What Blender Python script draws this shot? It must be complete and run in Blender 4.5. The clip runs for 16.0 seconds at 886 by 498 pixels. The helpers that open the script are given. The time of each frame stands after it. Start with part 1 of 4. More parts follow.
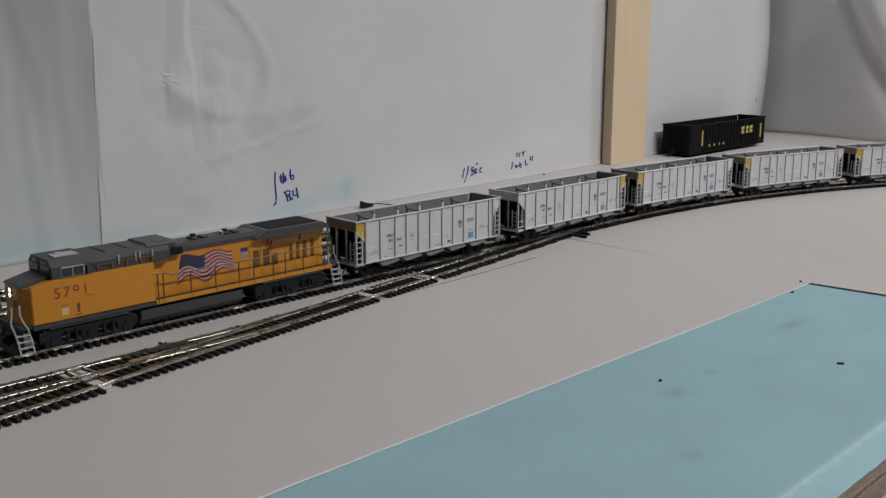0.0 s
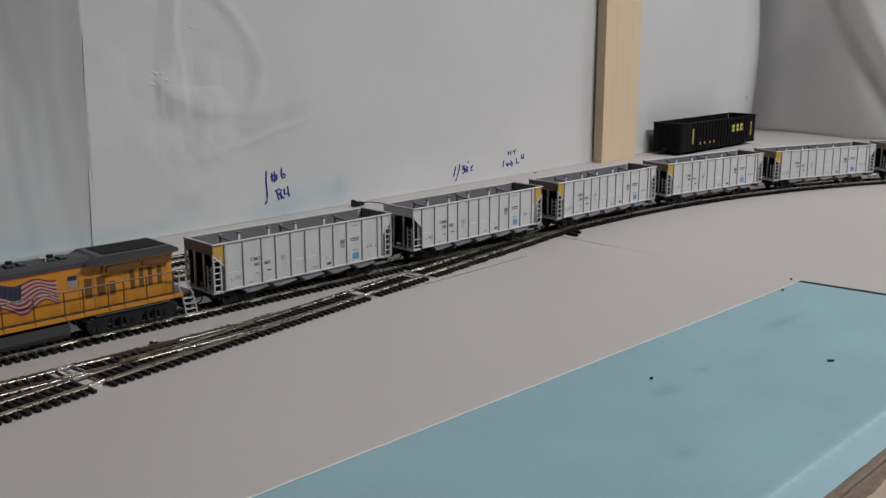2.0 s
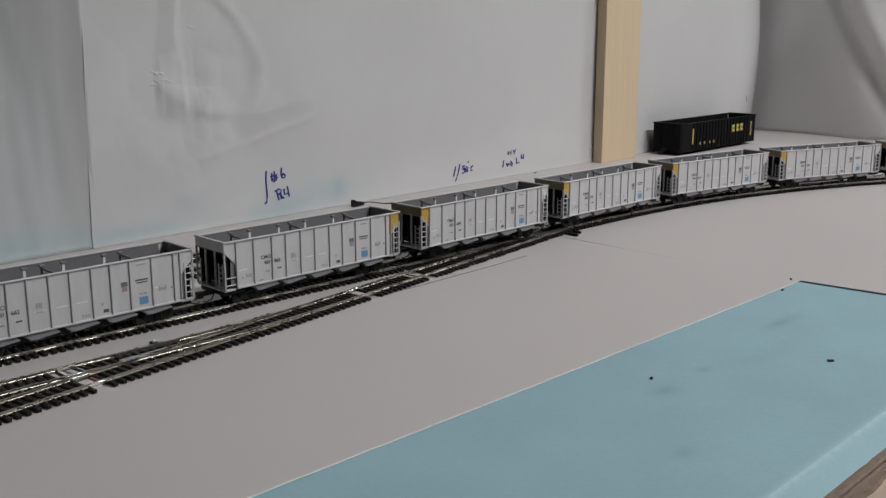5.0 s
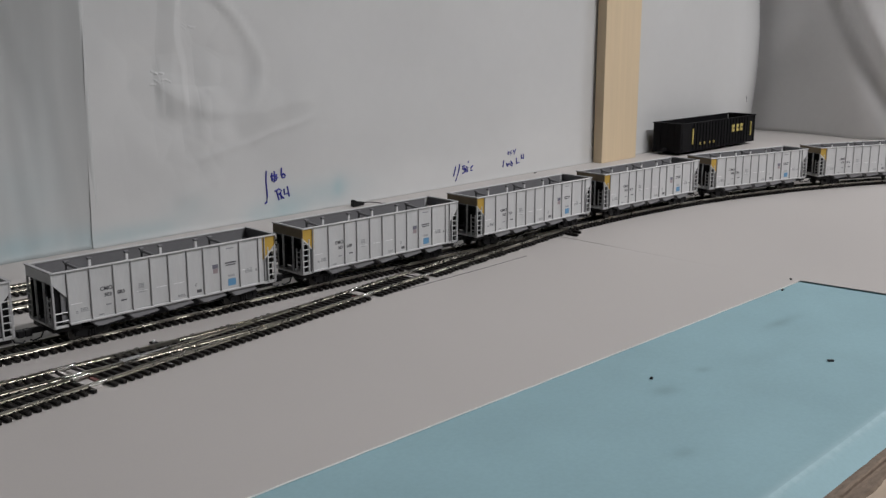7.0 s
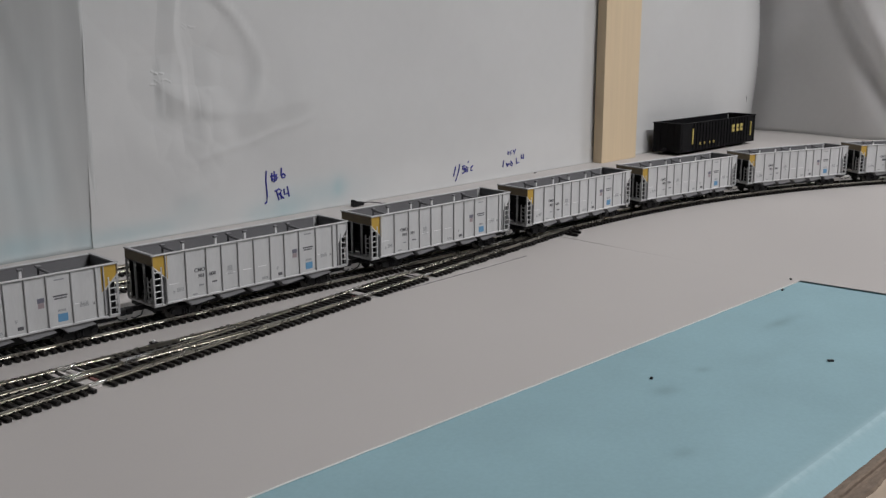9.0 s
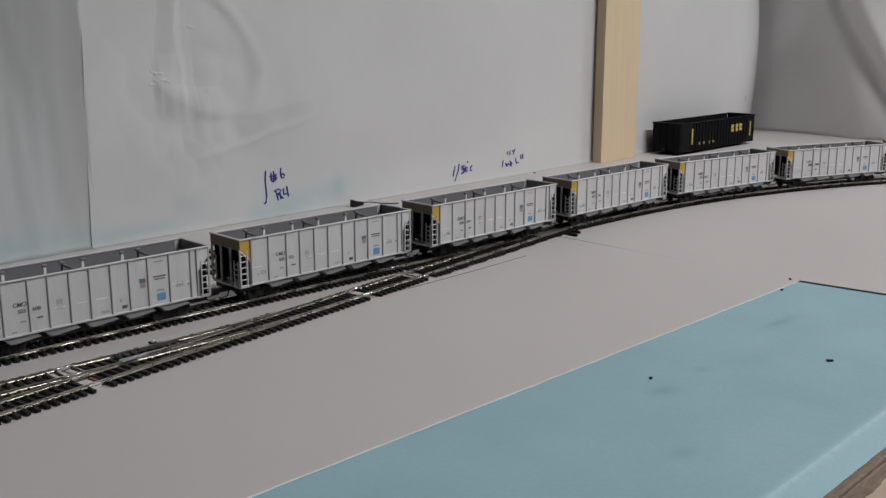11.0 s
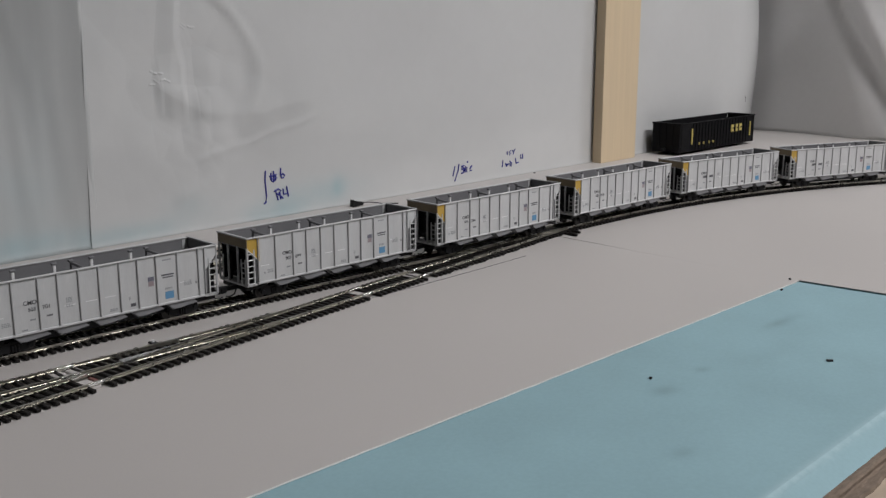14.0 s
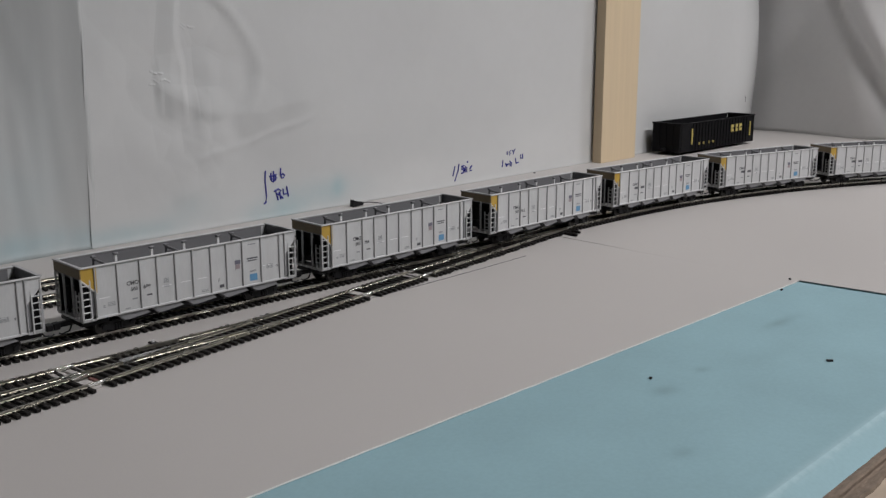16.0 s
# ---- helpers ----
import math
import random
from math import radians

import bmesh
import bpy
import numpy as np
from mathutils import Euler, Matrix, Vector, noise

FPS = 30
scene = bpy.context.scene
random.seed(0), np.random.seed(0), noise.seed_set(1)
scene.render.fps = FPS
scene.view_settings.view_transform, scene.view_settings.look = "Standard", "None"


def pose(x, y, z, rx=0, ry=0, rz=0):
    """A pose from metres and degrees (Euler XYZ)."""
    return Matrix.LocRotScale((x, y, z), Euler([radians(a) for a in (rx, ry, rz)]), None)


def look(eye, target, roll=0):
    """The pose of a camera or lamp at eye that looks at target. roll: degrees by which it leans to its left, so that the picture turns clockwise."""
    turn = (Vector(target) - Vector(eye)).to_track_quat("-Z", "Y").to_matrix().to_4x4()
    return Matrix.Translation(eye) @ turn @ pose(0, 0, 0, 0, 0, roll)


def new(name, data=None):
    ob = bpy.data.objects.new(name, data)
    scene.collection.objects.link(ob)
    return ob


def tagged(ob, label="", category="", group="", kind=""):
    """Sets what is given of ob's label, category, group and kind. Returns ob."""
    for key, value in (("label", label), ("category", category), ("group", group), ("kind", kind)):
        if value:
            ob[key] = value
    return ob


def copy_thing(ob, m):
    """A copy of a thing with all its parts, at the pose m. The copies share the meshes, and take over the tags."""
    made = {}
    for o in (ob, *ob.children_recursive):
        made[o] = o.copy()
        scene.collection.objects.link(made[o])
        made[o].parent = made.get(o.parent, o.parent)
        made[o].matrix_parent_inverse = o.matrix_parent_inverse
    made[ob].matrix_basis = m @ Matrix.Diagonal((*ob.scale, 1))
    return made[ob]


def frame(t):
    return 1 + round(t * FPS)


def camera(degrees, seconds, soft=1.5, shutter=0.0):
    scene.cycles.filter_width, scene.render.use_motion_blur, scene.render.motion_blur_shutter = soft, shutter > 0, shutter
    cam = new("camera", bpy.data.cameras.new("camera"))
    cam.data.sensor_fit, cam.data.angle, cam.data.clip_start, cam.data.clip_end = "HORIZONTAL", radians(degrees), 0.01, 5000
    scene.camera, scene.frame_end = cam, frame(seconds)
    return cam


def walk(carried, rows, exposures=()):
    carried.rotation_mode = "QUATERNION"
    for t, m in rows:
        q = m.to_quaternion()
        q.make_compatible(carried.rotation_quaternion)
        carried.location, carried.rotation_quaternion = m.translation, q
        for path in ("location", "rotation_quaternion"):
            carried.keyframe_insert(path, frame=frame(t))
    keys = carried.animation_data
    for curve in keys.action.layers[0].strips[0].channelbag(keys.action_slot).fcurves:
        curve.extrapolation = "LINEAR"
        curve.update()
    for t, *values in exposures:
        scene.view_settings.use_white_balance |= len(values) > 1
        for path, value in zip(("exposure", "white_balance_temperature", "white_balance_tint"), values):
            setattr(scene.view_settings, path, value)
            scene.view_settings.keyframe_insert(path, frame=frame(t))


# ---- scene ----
SECONDS = 16.0
cam = camera(48.20, SECONDS, soft=1.4)

# ---- camera path: held by hand on a support, a slight pan in the first two seconds ----
EYE = Vector((-0.2384, -0.6132, 0.2012))
RIGHT = Vector((0.70596, -0.70826, 0.00032))
UP = Vector((0.15733, 0.15725, 0.97495))
AHEAD = Vector((0.69056, 0.68821, -0.22244))
TAN = math.tan(radians(48.20 / 2)) / 784


def aim(dx, dy):
    return look(EYE, EYE + AHEAD - RIGHT * dx * TAN + UP * dy * TAN, 0.02)


walk(cam, [(0.0, aim(15.3, 2.8)), (0.5, aim(10.7, 1.6)), (1.0, aim(6.2, 1.4)), (1.5, aim(3.0, 0.2)), (2.0, aim(0.1, 0)),
           (3.0, aim(0, 0)), (9.0, aim(-0.1, 0)), (11.5, aim(-1.3, 0)), (16.0, aim(-1.4, 0))])

# ---- light ----
world = bpy.data.worlds.new("room_dark")
scene.world = world
world.use_nodes = True
world.node_tree.nodes["Background"].inputs[0].default_value = (0.9, 0.95, 1.0, 1)
world.node_tree.nodes["Background"].inputs[1].default_value = 0.004
scene.view_settings.exposure = 0.0


def area_lamp(name, eye, target, sx, sy, watts, colour):
    d = bpy.data.lights.new(name, "AREA")
    d.shape, d.size, d.size_y, d.energy, d.color = "RECTANGLE", sx, sy, watts, colour
    ob = new(name, d)
    ob.matrix_world = look(eye, target)
    return ob


LAMP_A, LAMP_B = (1.25, -1.80, 2.22), (2.40, -0.60, 1.60)
area_lamp("lamp_over_layout", LAMP_A, (1.25, -1.80, 0), 1.1, 0.16, 72, (1.0, 0.985, 1.01))
area_lamp("lamp_by_the_end", LAMP_B, (1.2, 0.2, 0), 0.24, 0.30, 9, (1.0, 0.985, 1.01))


# ---- materials ----
def mat(name, colour, rough=0.6, metal=0.0, grain=400, vary=0.06, bump=0.02, patch=12, stain=0.05, coat=0.0, glow=0.0, random_tint=0.0, spec=0.5, stretch=None):
    m = bpy.data.materials.new(name)
    m.use_nodes = True
    n, l = m.node_tree.nodes, m.node_tree.links
    b = n["Principled BSDF"]
    b.inputs["Roughness"].default_value, b.inputs["Metallic"].default_value = rough, metal
    b.inputs["Coat Weight"].default_value, b.inputs["Coat Roughness"].default_value = coat, 0.07
    b.inputs["Specular IOR Level"].default_value = spec
    at = n.new("ShaderNodeTexCoord")
    fine, wide = n.new("ShaderNodeTexNoise"), n.new("ShaderNodeTexNoise")
    fine.inputs["Scale"].default_value, wide.inputs["Scale"].default_value = grain, patch
    fine.inputs["Detail"].default_value, wide.inputs["Detail"].default_value = 4, 3
    along = at.outputs["Object"]
    if stretch:
        mp = n.new("ShaderNodeMapping"); mp.inputs["Scale"].default_value = stretch
        l.new(along, mp.inputs["Vector"]); along = mp.outputs["Vector"]
    for t in (fine, wide):
        l.new(along, t.inputs["Vector"])
    add = n.new("ShaderNodeMath"); add.operation = "MULTIPLY_ADD"
    l.new(fine.outputs["Fac"], add.inputs[0]); add.inputs[1].default_value = vary * 2
    add2 = n.new("ShaderNodeMath"); add2.operation = "MULTIPLY_ADD"
    l.new(wide.outputs["Fac"], add2.inputs[0]); add2.inputs[1].default_value = stain * 2
    add2.inputs[2].default_value = 1 - vary - stain
    l.new(add2.outputs[0], add.inputs[2])
    last = add
    if random_tint:
        info = n.new("ShaderNodeObjectInfo")
        r = n.new("ShaderNodeMath"); r.operation = "MULTIPLY_ADD"
        l.new(info.outputs["Random"], r.inputs[0]); r.inputs[1].default_value = random_tint * 2; r.inputs[2].default_value = 1 - random_tint
        mu = n.new("ShaderNodeMath"); mu.operation = "MULTIPLY"
        l.new(add.outputs[0], mu.inputs[0]); l.new(r.outputs[0], mu.inputs[1])
        last = mu
    mix = n.new("ShaderNodeVectorMath"); mix.operation = "SCALE"
    mix.inputs[0].default_value = colour
    l.new(last.outputs[0], mix.inputs["Scale"])
    l.new(mix.outputs[0], b.inputs["Base Color"])
    if bump:
        bp = n.new("ShaderNodeBump"); bp.inputs["Strength"].default_value = min(1, bump * 10); bp.inputs["Distance"].default_value = bump * 0.01
        l.new(fine.outputs["Fac"], bp.inputs["Height"]); l.new(bp.outputs[0], b.inputs["Normal"])
    rr = n.new("ShaderNodeMath"); rr.operation = "MULTIPLY_ADD"
    l.new(wide.outputs["Fac"], rr.inputs[0]); rr.inputs[1].default_value = 0.16; rr.inputs[2].default_value = rough - 0.08
    l.new(rr.outputs[0], b.inputs["Roughness"])
    if glow:
        b.inputs["Emission Color"].default_value = (1.0, 0.98, 0.92, 1); b.inputs["Emission Strength"].default_value = glow
    return m


M = {}
M["sheet"] = mat("grey_painted_board", (0.50, 0.475, 0.455), 0.55, grain=900, vary=0.03, bump=0.004, patch=5, stain=0.05)
M["foam"] = mat("pale_blue_foam", (0.275, 0.435, 0.48), 0.7, grain=420, vary=0.07, bump=0.02, patch=16, stain=0.13)
M["wood"] = mat("raw_plywood", (0.46, 0.37, 0.28), 0.75, grain=260, vary=0.14, bump=0.03, patch=60, stain=0.14, stretch=(0.12, 1, 1))
M["wall"] = mat("white_sheeting", (0.60, 0.605, 0.60), 0.40, grain=60, vary=0.02, bump=0.004, patch=7, stain=0.05, coat=1.0)
M["wall_left"] = mat("white_sheeting_streaked", (0.51, 0.52, 0.515), 0.36, grain=160, vary=0.03, bump=0.004, patch=30, stain=0.09, stretch=(1, 1, 0.06))
M["curtain"] = mat("grey_plastic_curtain", (0.66, 0.655, 0.65), 0.45, grain=90, vary=0.03, bump=0.006, patch=6, stain=0.08)
M["room"] = mat("room_paint", (0.085, 0.083, 0.08), 0.8, grain=40, vary=0.03, bump=0.004, patch=1.5)
M["floor"] = mat("concrete", (0.09, 0.088, 0.085), 0.8, grain=60, vary=0.1, bump=0.02, patch=3)
M["pine"] = mat("pine", (0.64, 0.51, 0.34), 0.55, grain=240, vary=0.07, bump=0.006, patch=45, stain=0.07, stretch=(1, 1, 0.035))
M["lamp_glow"] = mat("lamp_diffuser", (0.9, 0.9, 0.88), 0.5, glow=6.0)
M["tie"] = mat("dark_plastic_tie", (0.012, 0.010, 0.009), 0.5, spec=0.2, grain=2500, vary=0.2, bump=0.05, patch=300, stain=0.1, random_tint=0.25)
M["rail"] = mat("nickel_silver_rail", (0.58, 0.56, 0.50), 0.28, 1.0, grain=900, vary=0.12, bump=0.01, patch=60, stain=0.15)
M["joiner"] = mat("bright_joiner", (0.85, 0.85, 0.83), 0.16, 1.0, grain=1500, vary=0.1, bump=0.05)
M["red"] = mat("red_plastic_tab", (0.20, 0.085, 0.075), 0.5)
M["clear"] = mat("frosted_tab", (0.55, 0.52, 0.50), 0.3, grain=900, vary=0.1)
M["pencil"] = mat("pencil_line", (0.06, 0.06, 0.065), 0.7)
M["ink"] = mat("blue_marker", (0.02, 0.025, 0.27), 0.5, grain=900, vary=0.15, bump=0)
def smeared(m, spots, tint, up=2):
    """Bluish rubbed smears on the sheeting, each with its own middle and spread."""
    n, l = m.node_tree.nodes, m.node_tree.links
    b = n["Principled BSDF"]
    src = b.inputs["Base Color"].links[0].from_socket
    at = n.new("ShaderNodeTexCoord")
    sep = n.new("ShaderNodeSeparateXYZ"); l.new(at.outputs["Object"], sep.inputs[0])
    nz = n.new("ShaderNodeTexNoise"); nz.inputs["Scale"].default_value = 22; nz.inputs["Detail"].default_value = 5
    l.new(at.outputs["Object"], nz.inputs["Vector"])
    total = None
    def op(kind, a, c):
        q = n.new("ShaderNodeMath"); q.operation = kind
        for i, v in enumerate((a, c)):
            if isinstance(v, (int, float)):
                q.inputs[i].default_value = v
            else:
                l.new(v, q.inputs[i])
        return q.outputs[0]
    for cx, cz, rx, rz, amount in spots:
        dx = op("POWER", op("DIVIDE", op("ABSOLUTE", op("SUBTRACT", sep.outputs[0], cx), 0), rx), 2)
        dz = op("POWER", op("DIVIDE", op("ABSOLUTE", op("SUBTRACT", sep.outputs[up], cz), 0), rz), 2)
        g = op("MULTIPLY", op("POWER", 2.718, op("MULTIPLY", op("ADD", dx, dz), -1)), amount)
        total = g if total is None else op("ADD", total, g)
    f = op("MULTIPLY", total, op("MULTIPLY", nz.outputs["Fac"], 1.6))
    mix = n.new("ShaderNodeMix"); mix.data_type = "RGBA"; mix.clamp_factor = True
    l.new(f, mix.inputs["Factor"]); l.new(src, mix.inputs["A"])
    mix.inputs["B"].default_value = (*tint, 1)
    l.new(mix.outputs["Result"], b.inputs["Base Color"])


smeared(M["wall"], ((0.440, 0.014, 0.065, 0.016, 0.60), (0.380, 0.002, 0.035, 0.012, 0.65), (0.285, 0.020, 0.030, 0.014, 0.35), (0.20, 0.004, 0.08, 0.010, 0.5), (0.474, 0.020, 0.012, 0.012, 0.5)), (0.36, 0.50, 0.53))
smeared(M["wall_left"], ((0.12, 0.006, 0.10, 0.014, 0.75), (0.09, 0.05, 0.05, 0.04, 0.25), (0.13, 0.10, 0.02, 0.08, 0.12)), (0.38, 0.50, 0.53))
smeared(M["foam"], ((0.409, -0.3082, 0.022, 0.005, 0.42), (0.2335, -0.3237, 0.010, 0.006, 0.40), (0.167, -0.3769, 0.008, 0.005, 0.30), (0.33, -0.335, 0.03, 0.010, 0.12), (0.2806, -0.3208, 0.006, 0.004, 0.35)), (0.12, 0.19, 0.21), 1)


def lit_crease(m, slope, x0, y0, width, tint):
    """A pale line, a crease's catch of light painted in, along y = y0 + slope * (x - x0)."""
    n, l = m.node_tree.nodes, m.node_tree.links
    b = n["Principled BSDF"]
    src = b.inputs["Base Color"].links[0].from_socket
    at = n.new("ShaderNodeTexCoord")
    nz = n.new("ShaderNodeTexNoise"); nz.inputs["Scale"].default_value = 170; nz.inputs["Detail"].default_value = 6
    l.new(at.outputs["Object"], nz.inputs["Vector"])
    dot = n.new("ShaderNodeVectorMath"); dot.operation = "DOT_PRODUCT"
    l.new(at.outputs["Object"], dot.inputs[0]); dot.inputs[1].default_value = (-slope, 1, 0)
    def op(kind, a, c):
        q = n.new("ShaderNodeMath"); q.operation = kind
        for i, v in enumerate((a, c)):
            if isinstance(v, (int, float)):
                q.inputs[i].default_value = v
            else:
                l.new(v, q.inputs[i])
        return q.outputs[0]
    off = op("SUBTRACT", dot.outputs["Value"], y0 - slope * x0)
    off = op("ADD", off, op("MULTIPLY", op("SUBTRACT", nz.outputs["Fac"], 0.5), width * 1.2))
    g = op("POWER", 2.718, op("MULTIPLY", op("POWER", op("DIVIDE", op("ABSOLUTE", off, 0), width), 2), -1))
    f = op("MULTIPLY", g, op("MULTIPLY", nz.outputs["Fac"], 1.5))
    mix = n.new("ShaderNodeMix"); mix.data_type = "RGBA"; mix.clamp_factor = True
    l.new(f, mix.inputs["Factor"]); l.new(src, mix.inputs["A"])
    mix.inputs["B"].default_value = (*tint, 1)
    l.new(mix.outputs["Result"], b.inputs["Base Color"])


# light on the foam's front crease, painted as a paler band
lit_crease(M["foam"], 0.020, 0.250, -0.4268, 0.0026, (0.38, 0.54, 0.58))
M["paper_edge"] = mat("white_cut_edge", (0.74, 0.74, 0.70), 0.7, grain=500, vary=0.1, patch=80, stain=0.1)
M["bark"] = mat("rough_brown_edge", (0.21, 0.16, 0.12), 0.9, grain=420, vary=0.45, bump=0.10, patch=90, stain=0.3, stretch=(0.35, 1, 1))
M["carwhite"] = mat("light_grey_car_paint", (0.56, 0.565, 0.565), 0.34, grain=1100, vary=0.08, bump=0.008, patch=120, stain=0.13, stretch=(1, 1, 0.16))
M["carrib"] = mat("rib_grey", (0.40, 0.40, 0.405), 0.45, grain=1600, vary=0.05, bump=0.005, patch=60)
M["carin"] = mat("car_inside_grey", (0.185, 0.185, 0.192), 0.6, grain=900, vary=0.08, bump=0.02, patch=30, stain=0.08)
M["chute"] = mat("dull_grey_chute", (0.24, 0.24, 0.25), 0.5, grain=900, vary=0.10, bump=0.01, patch=90, stain=0.14)
M["yellow"] = mat("yellow_end_panel", (0.52, 0.33, 0.055), 0.45, grain=900, vary=0.06, bump=0.005, patch=60, stain=0.08)
# ochre of the yellow end, its shade darkened into the colour
M["shaded_end"] = mat("shaded_ochre_end", (0.15, 0.112, 0.06), 0.55, grain=900, vary=0.12, bump=0.01, patch=90, stain=0.2)
M["black"] = mat("black_plastic", (0.008, 0.008, 0.009), 0.5, spec=0.25, grain=1500, vary=0.2, bump=0.03, patch=100, stain=0.1)
M["dark"] = mat("dark_lettering", (0.10, 0.10, 0.11), 0.6, bump=0)
M["faint"] = mat("faint_lettering", (0.29, 0.30, 0.315), 0.6, bump=0)
M["decal_blue"] = mat("blue_decal", (0.12, 0.29, 0.48), 0.5, bump=0)
M["decal_navy"] = mat("greyed_navy_decal", (0.15, 0.15, 0.19), 0.5, bump=0)
M["decal_red"] = mat("dull_red_decal", (0.33, 0.27, 0.28), 0.5, bump=0)
M["bright"] = mat("white_pin_and_glint", (0.92, 0.92, 0.92), 0.2, 0.0, grain=900, vary=0.05)
M["wheel"] = mat("blackened_wheel", (0.05, 0.048, 0.045), 0.4, 0.6, grain=900, vary=0.1)
M["loco_yellow"] = mat("armour_yellow", (0.56, 0.235, 0.02), 0.38, grain=1200, vary=0.03, bump=0.004, patch=40, stain=0.05)
M["loco_grey"] = mat("locomotive_grey", (0.047, 0.049, 0.051), 0.45, grain=1200, vary=0.08, bump=0.01, patch=50, stain=0.08)
M["truckgrey"] = mat("truck_grey", (0.012, 0.013, 0.016), 0.5, spec=0.3, grain=1500, vary=0.15, bump=0.03, patch=90, stain=0.1)
M["silver"] = mat("silver_grey_rail", (0.45, 0.45, 0.44), 0.4, grain=900, vary=0.05)
M["brown"] = mat("shaded_amber_detail", (0.13, 0.062, 0.014), 0.5, grain=900, vary=0.1)
M["lred"] = mat("red_lettering", (0.33, 0.035, 0.015), 0.5, bump=0)
M["flag_red"] = mat("flag_red", (0.27, 0.020, 0.028), 0.45, bump=0)
M["flag_white"] = mat("flag_white", (0.40, 0.35, 0.34), 0.45, bump=0)
M["flag_blue"] = mat("flag_blue", (0.022, 0.028, 0.060), 0.45, bump=0)
M["yellow_pale"] = mat("pale_amber_plate", (0.62, 0.46, 0.25), 0.5, bump=0)
M["glass"] = mat("dark_window", (0.02, 0.022, 0.024), 0.12, bump=0)
M["headlight"] = mat("lit_headlight", (0.95, 0.95, 0.95), 0.2, glow=4.0, bump=0)
M["gon"] = mat("black_gondola_paint", (0.006, 0.006, 0.007), 0.6, spec=0.12, grain=1200, vary=0.2, bump=0.01, patch=40)
M["gon_yellow"] = mat("gondola_yellow", (0.52, 0.42, 0.12), 0.5, bump=0)


# ---- mesh helpers ----
def thing(name, label, category, group="", kind=""):
    return tagged(new(name), label, category, group, kind)


def part(name, bm, material, parent=None, label=""):
    me = bpy.data.meshes.new(name)
    bmesh.ops.recalc_face_normals(bm, faces=bm.faces)
    bm.to_mesh(me)
    bm.free()
    me.materials.append(M[material])
    ob = new(name, me)
    ob.parent = parent
    return tagged(ob, label)


def box(bm, x0, x1, y0, y1, z0, z1, bevel=0.0):
    v = [bm.verts.new(c) for c in ((x0, y0, z0), (x1, y0, z0), (x1, y1, z0), (x0, y1, z0), (x0, y0, z1), (x1, y0, z1), (x1, y1, z1), (x0, y1, z1))]
    f = [bm.faces.new([v[i] for i in q]) for q in ((3, 2, 1, 0), (4, 5, 6, 7), (0, 1, 5, 4), (1, 2, 6, 5), (2, 3, 7, 6), (3, 0, 4, 7))]
    if bevel:
        es = list({e for q in f for e in q.edges})
        bmesh.ops.bevel(bm, geom=es, offset=bevel, segments=1, affect="EDGES")
    return bm


def B(*a, **k):
    return box(bmesh.new(), *a, **k)


def prism(bm, outline, y0, y1, plane="xz"):
    """An outline pushed from y0 to y1 across its plane."""
    def at(a, b, d):
        return (a, d, b) if plane == "xz" else (a, b, d) if plane == "xy" else (d, a, b)
    p = [bm.verts.new(at(a, b, y0)) for a, b in outline]
    q = [bm.verts.new(at(a, b, y1)) for a, b in outline]
    bm.faces.new(p)
    bm.faces.new(q[::-1])
    for i in range(len(p)):
        j = (i + 1) % len(p)
        bm.faces.new((p[i], q[i], q[j], p[j]))
    return bm


def tube(bm, points, r, sides=6):
    pts = [Vector(p) for p in points]
    rings = []
    for i, p in enumerate(pts):
        d = (pts[min(i + 1, len(pts) - 1)] - pts[max(i - 1, 0)]).normalized()
        a = d.cross(Vector((0, 0, 1)) if abs(d.z) < 0.9 else Vector((1, 0, 0))).normalized()
        b = d.cross(a)
        rings.append([bm.verts.new(p + r * (math.cos(t) * a + math.sin(t) * b)) for t in (2 * math.pi * k / sides for k in range(sides))])
    for u, w in zip(rings, rings[1:]):
        for k in range(sides):
            bm.faces.new((u[k], u[(k + 1) % sides], w[(k + 1) % sides], w[k]))
    bm.faces.new(rings[0][::-1])
    bm.faces.new(rings[-1])
    return bm


def sweep(bm, line, profile):
    """A profile (across, up) along a line of (x, y, z) points."""
    pts = [Vector(p) for p in line]
    rings = []
    for i, p in enumerate(pts):
        d = pts[min(i + 1, len(pts) - 1)] - pts[max(i - 1, 0)]
        n = Vector((-d.y, d.x, 0)).normalized()
        rings.append([bm.verts.new(p + n * a + Vector((0, 0, b))) for a, b in profile])
    k = len(profile)
    for u, w in zip(rings, rings[1:]):
        for i in range(k):
            bm.faces.new((u[i], u[(i + 1) % k], w[(i + 1) % k], w[i]))
    bm.faces.new(rings[0][::-1])
    bm.faces.new(rings[-1])
    return bm


def lettering(text, size, name, material, parent, m, label="", gap=1.0, bold=0.010):
    cu = bpy.data.curves.new(name, "FONT")
    cu.body, cu.size, cu.extrude, cu.offset = text, size, 0.00006, size * bold
    cu.space_character = gap
    tmp = new(name, cu)
    bpy.context.view_layer.update()
    me = bpy.data.meshes.new_from_object(tmp.evaluated_get(bpy.context.evaluated_depsgraph_get()))
    bpy.data.objects.remove(tmp)
    me.materials.append(M[material])
    ob = new(name, me)
    ob.parent = parent
    ob.matrix_local = m
    return tagged(ob, label)


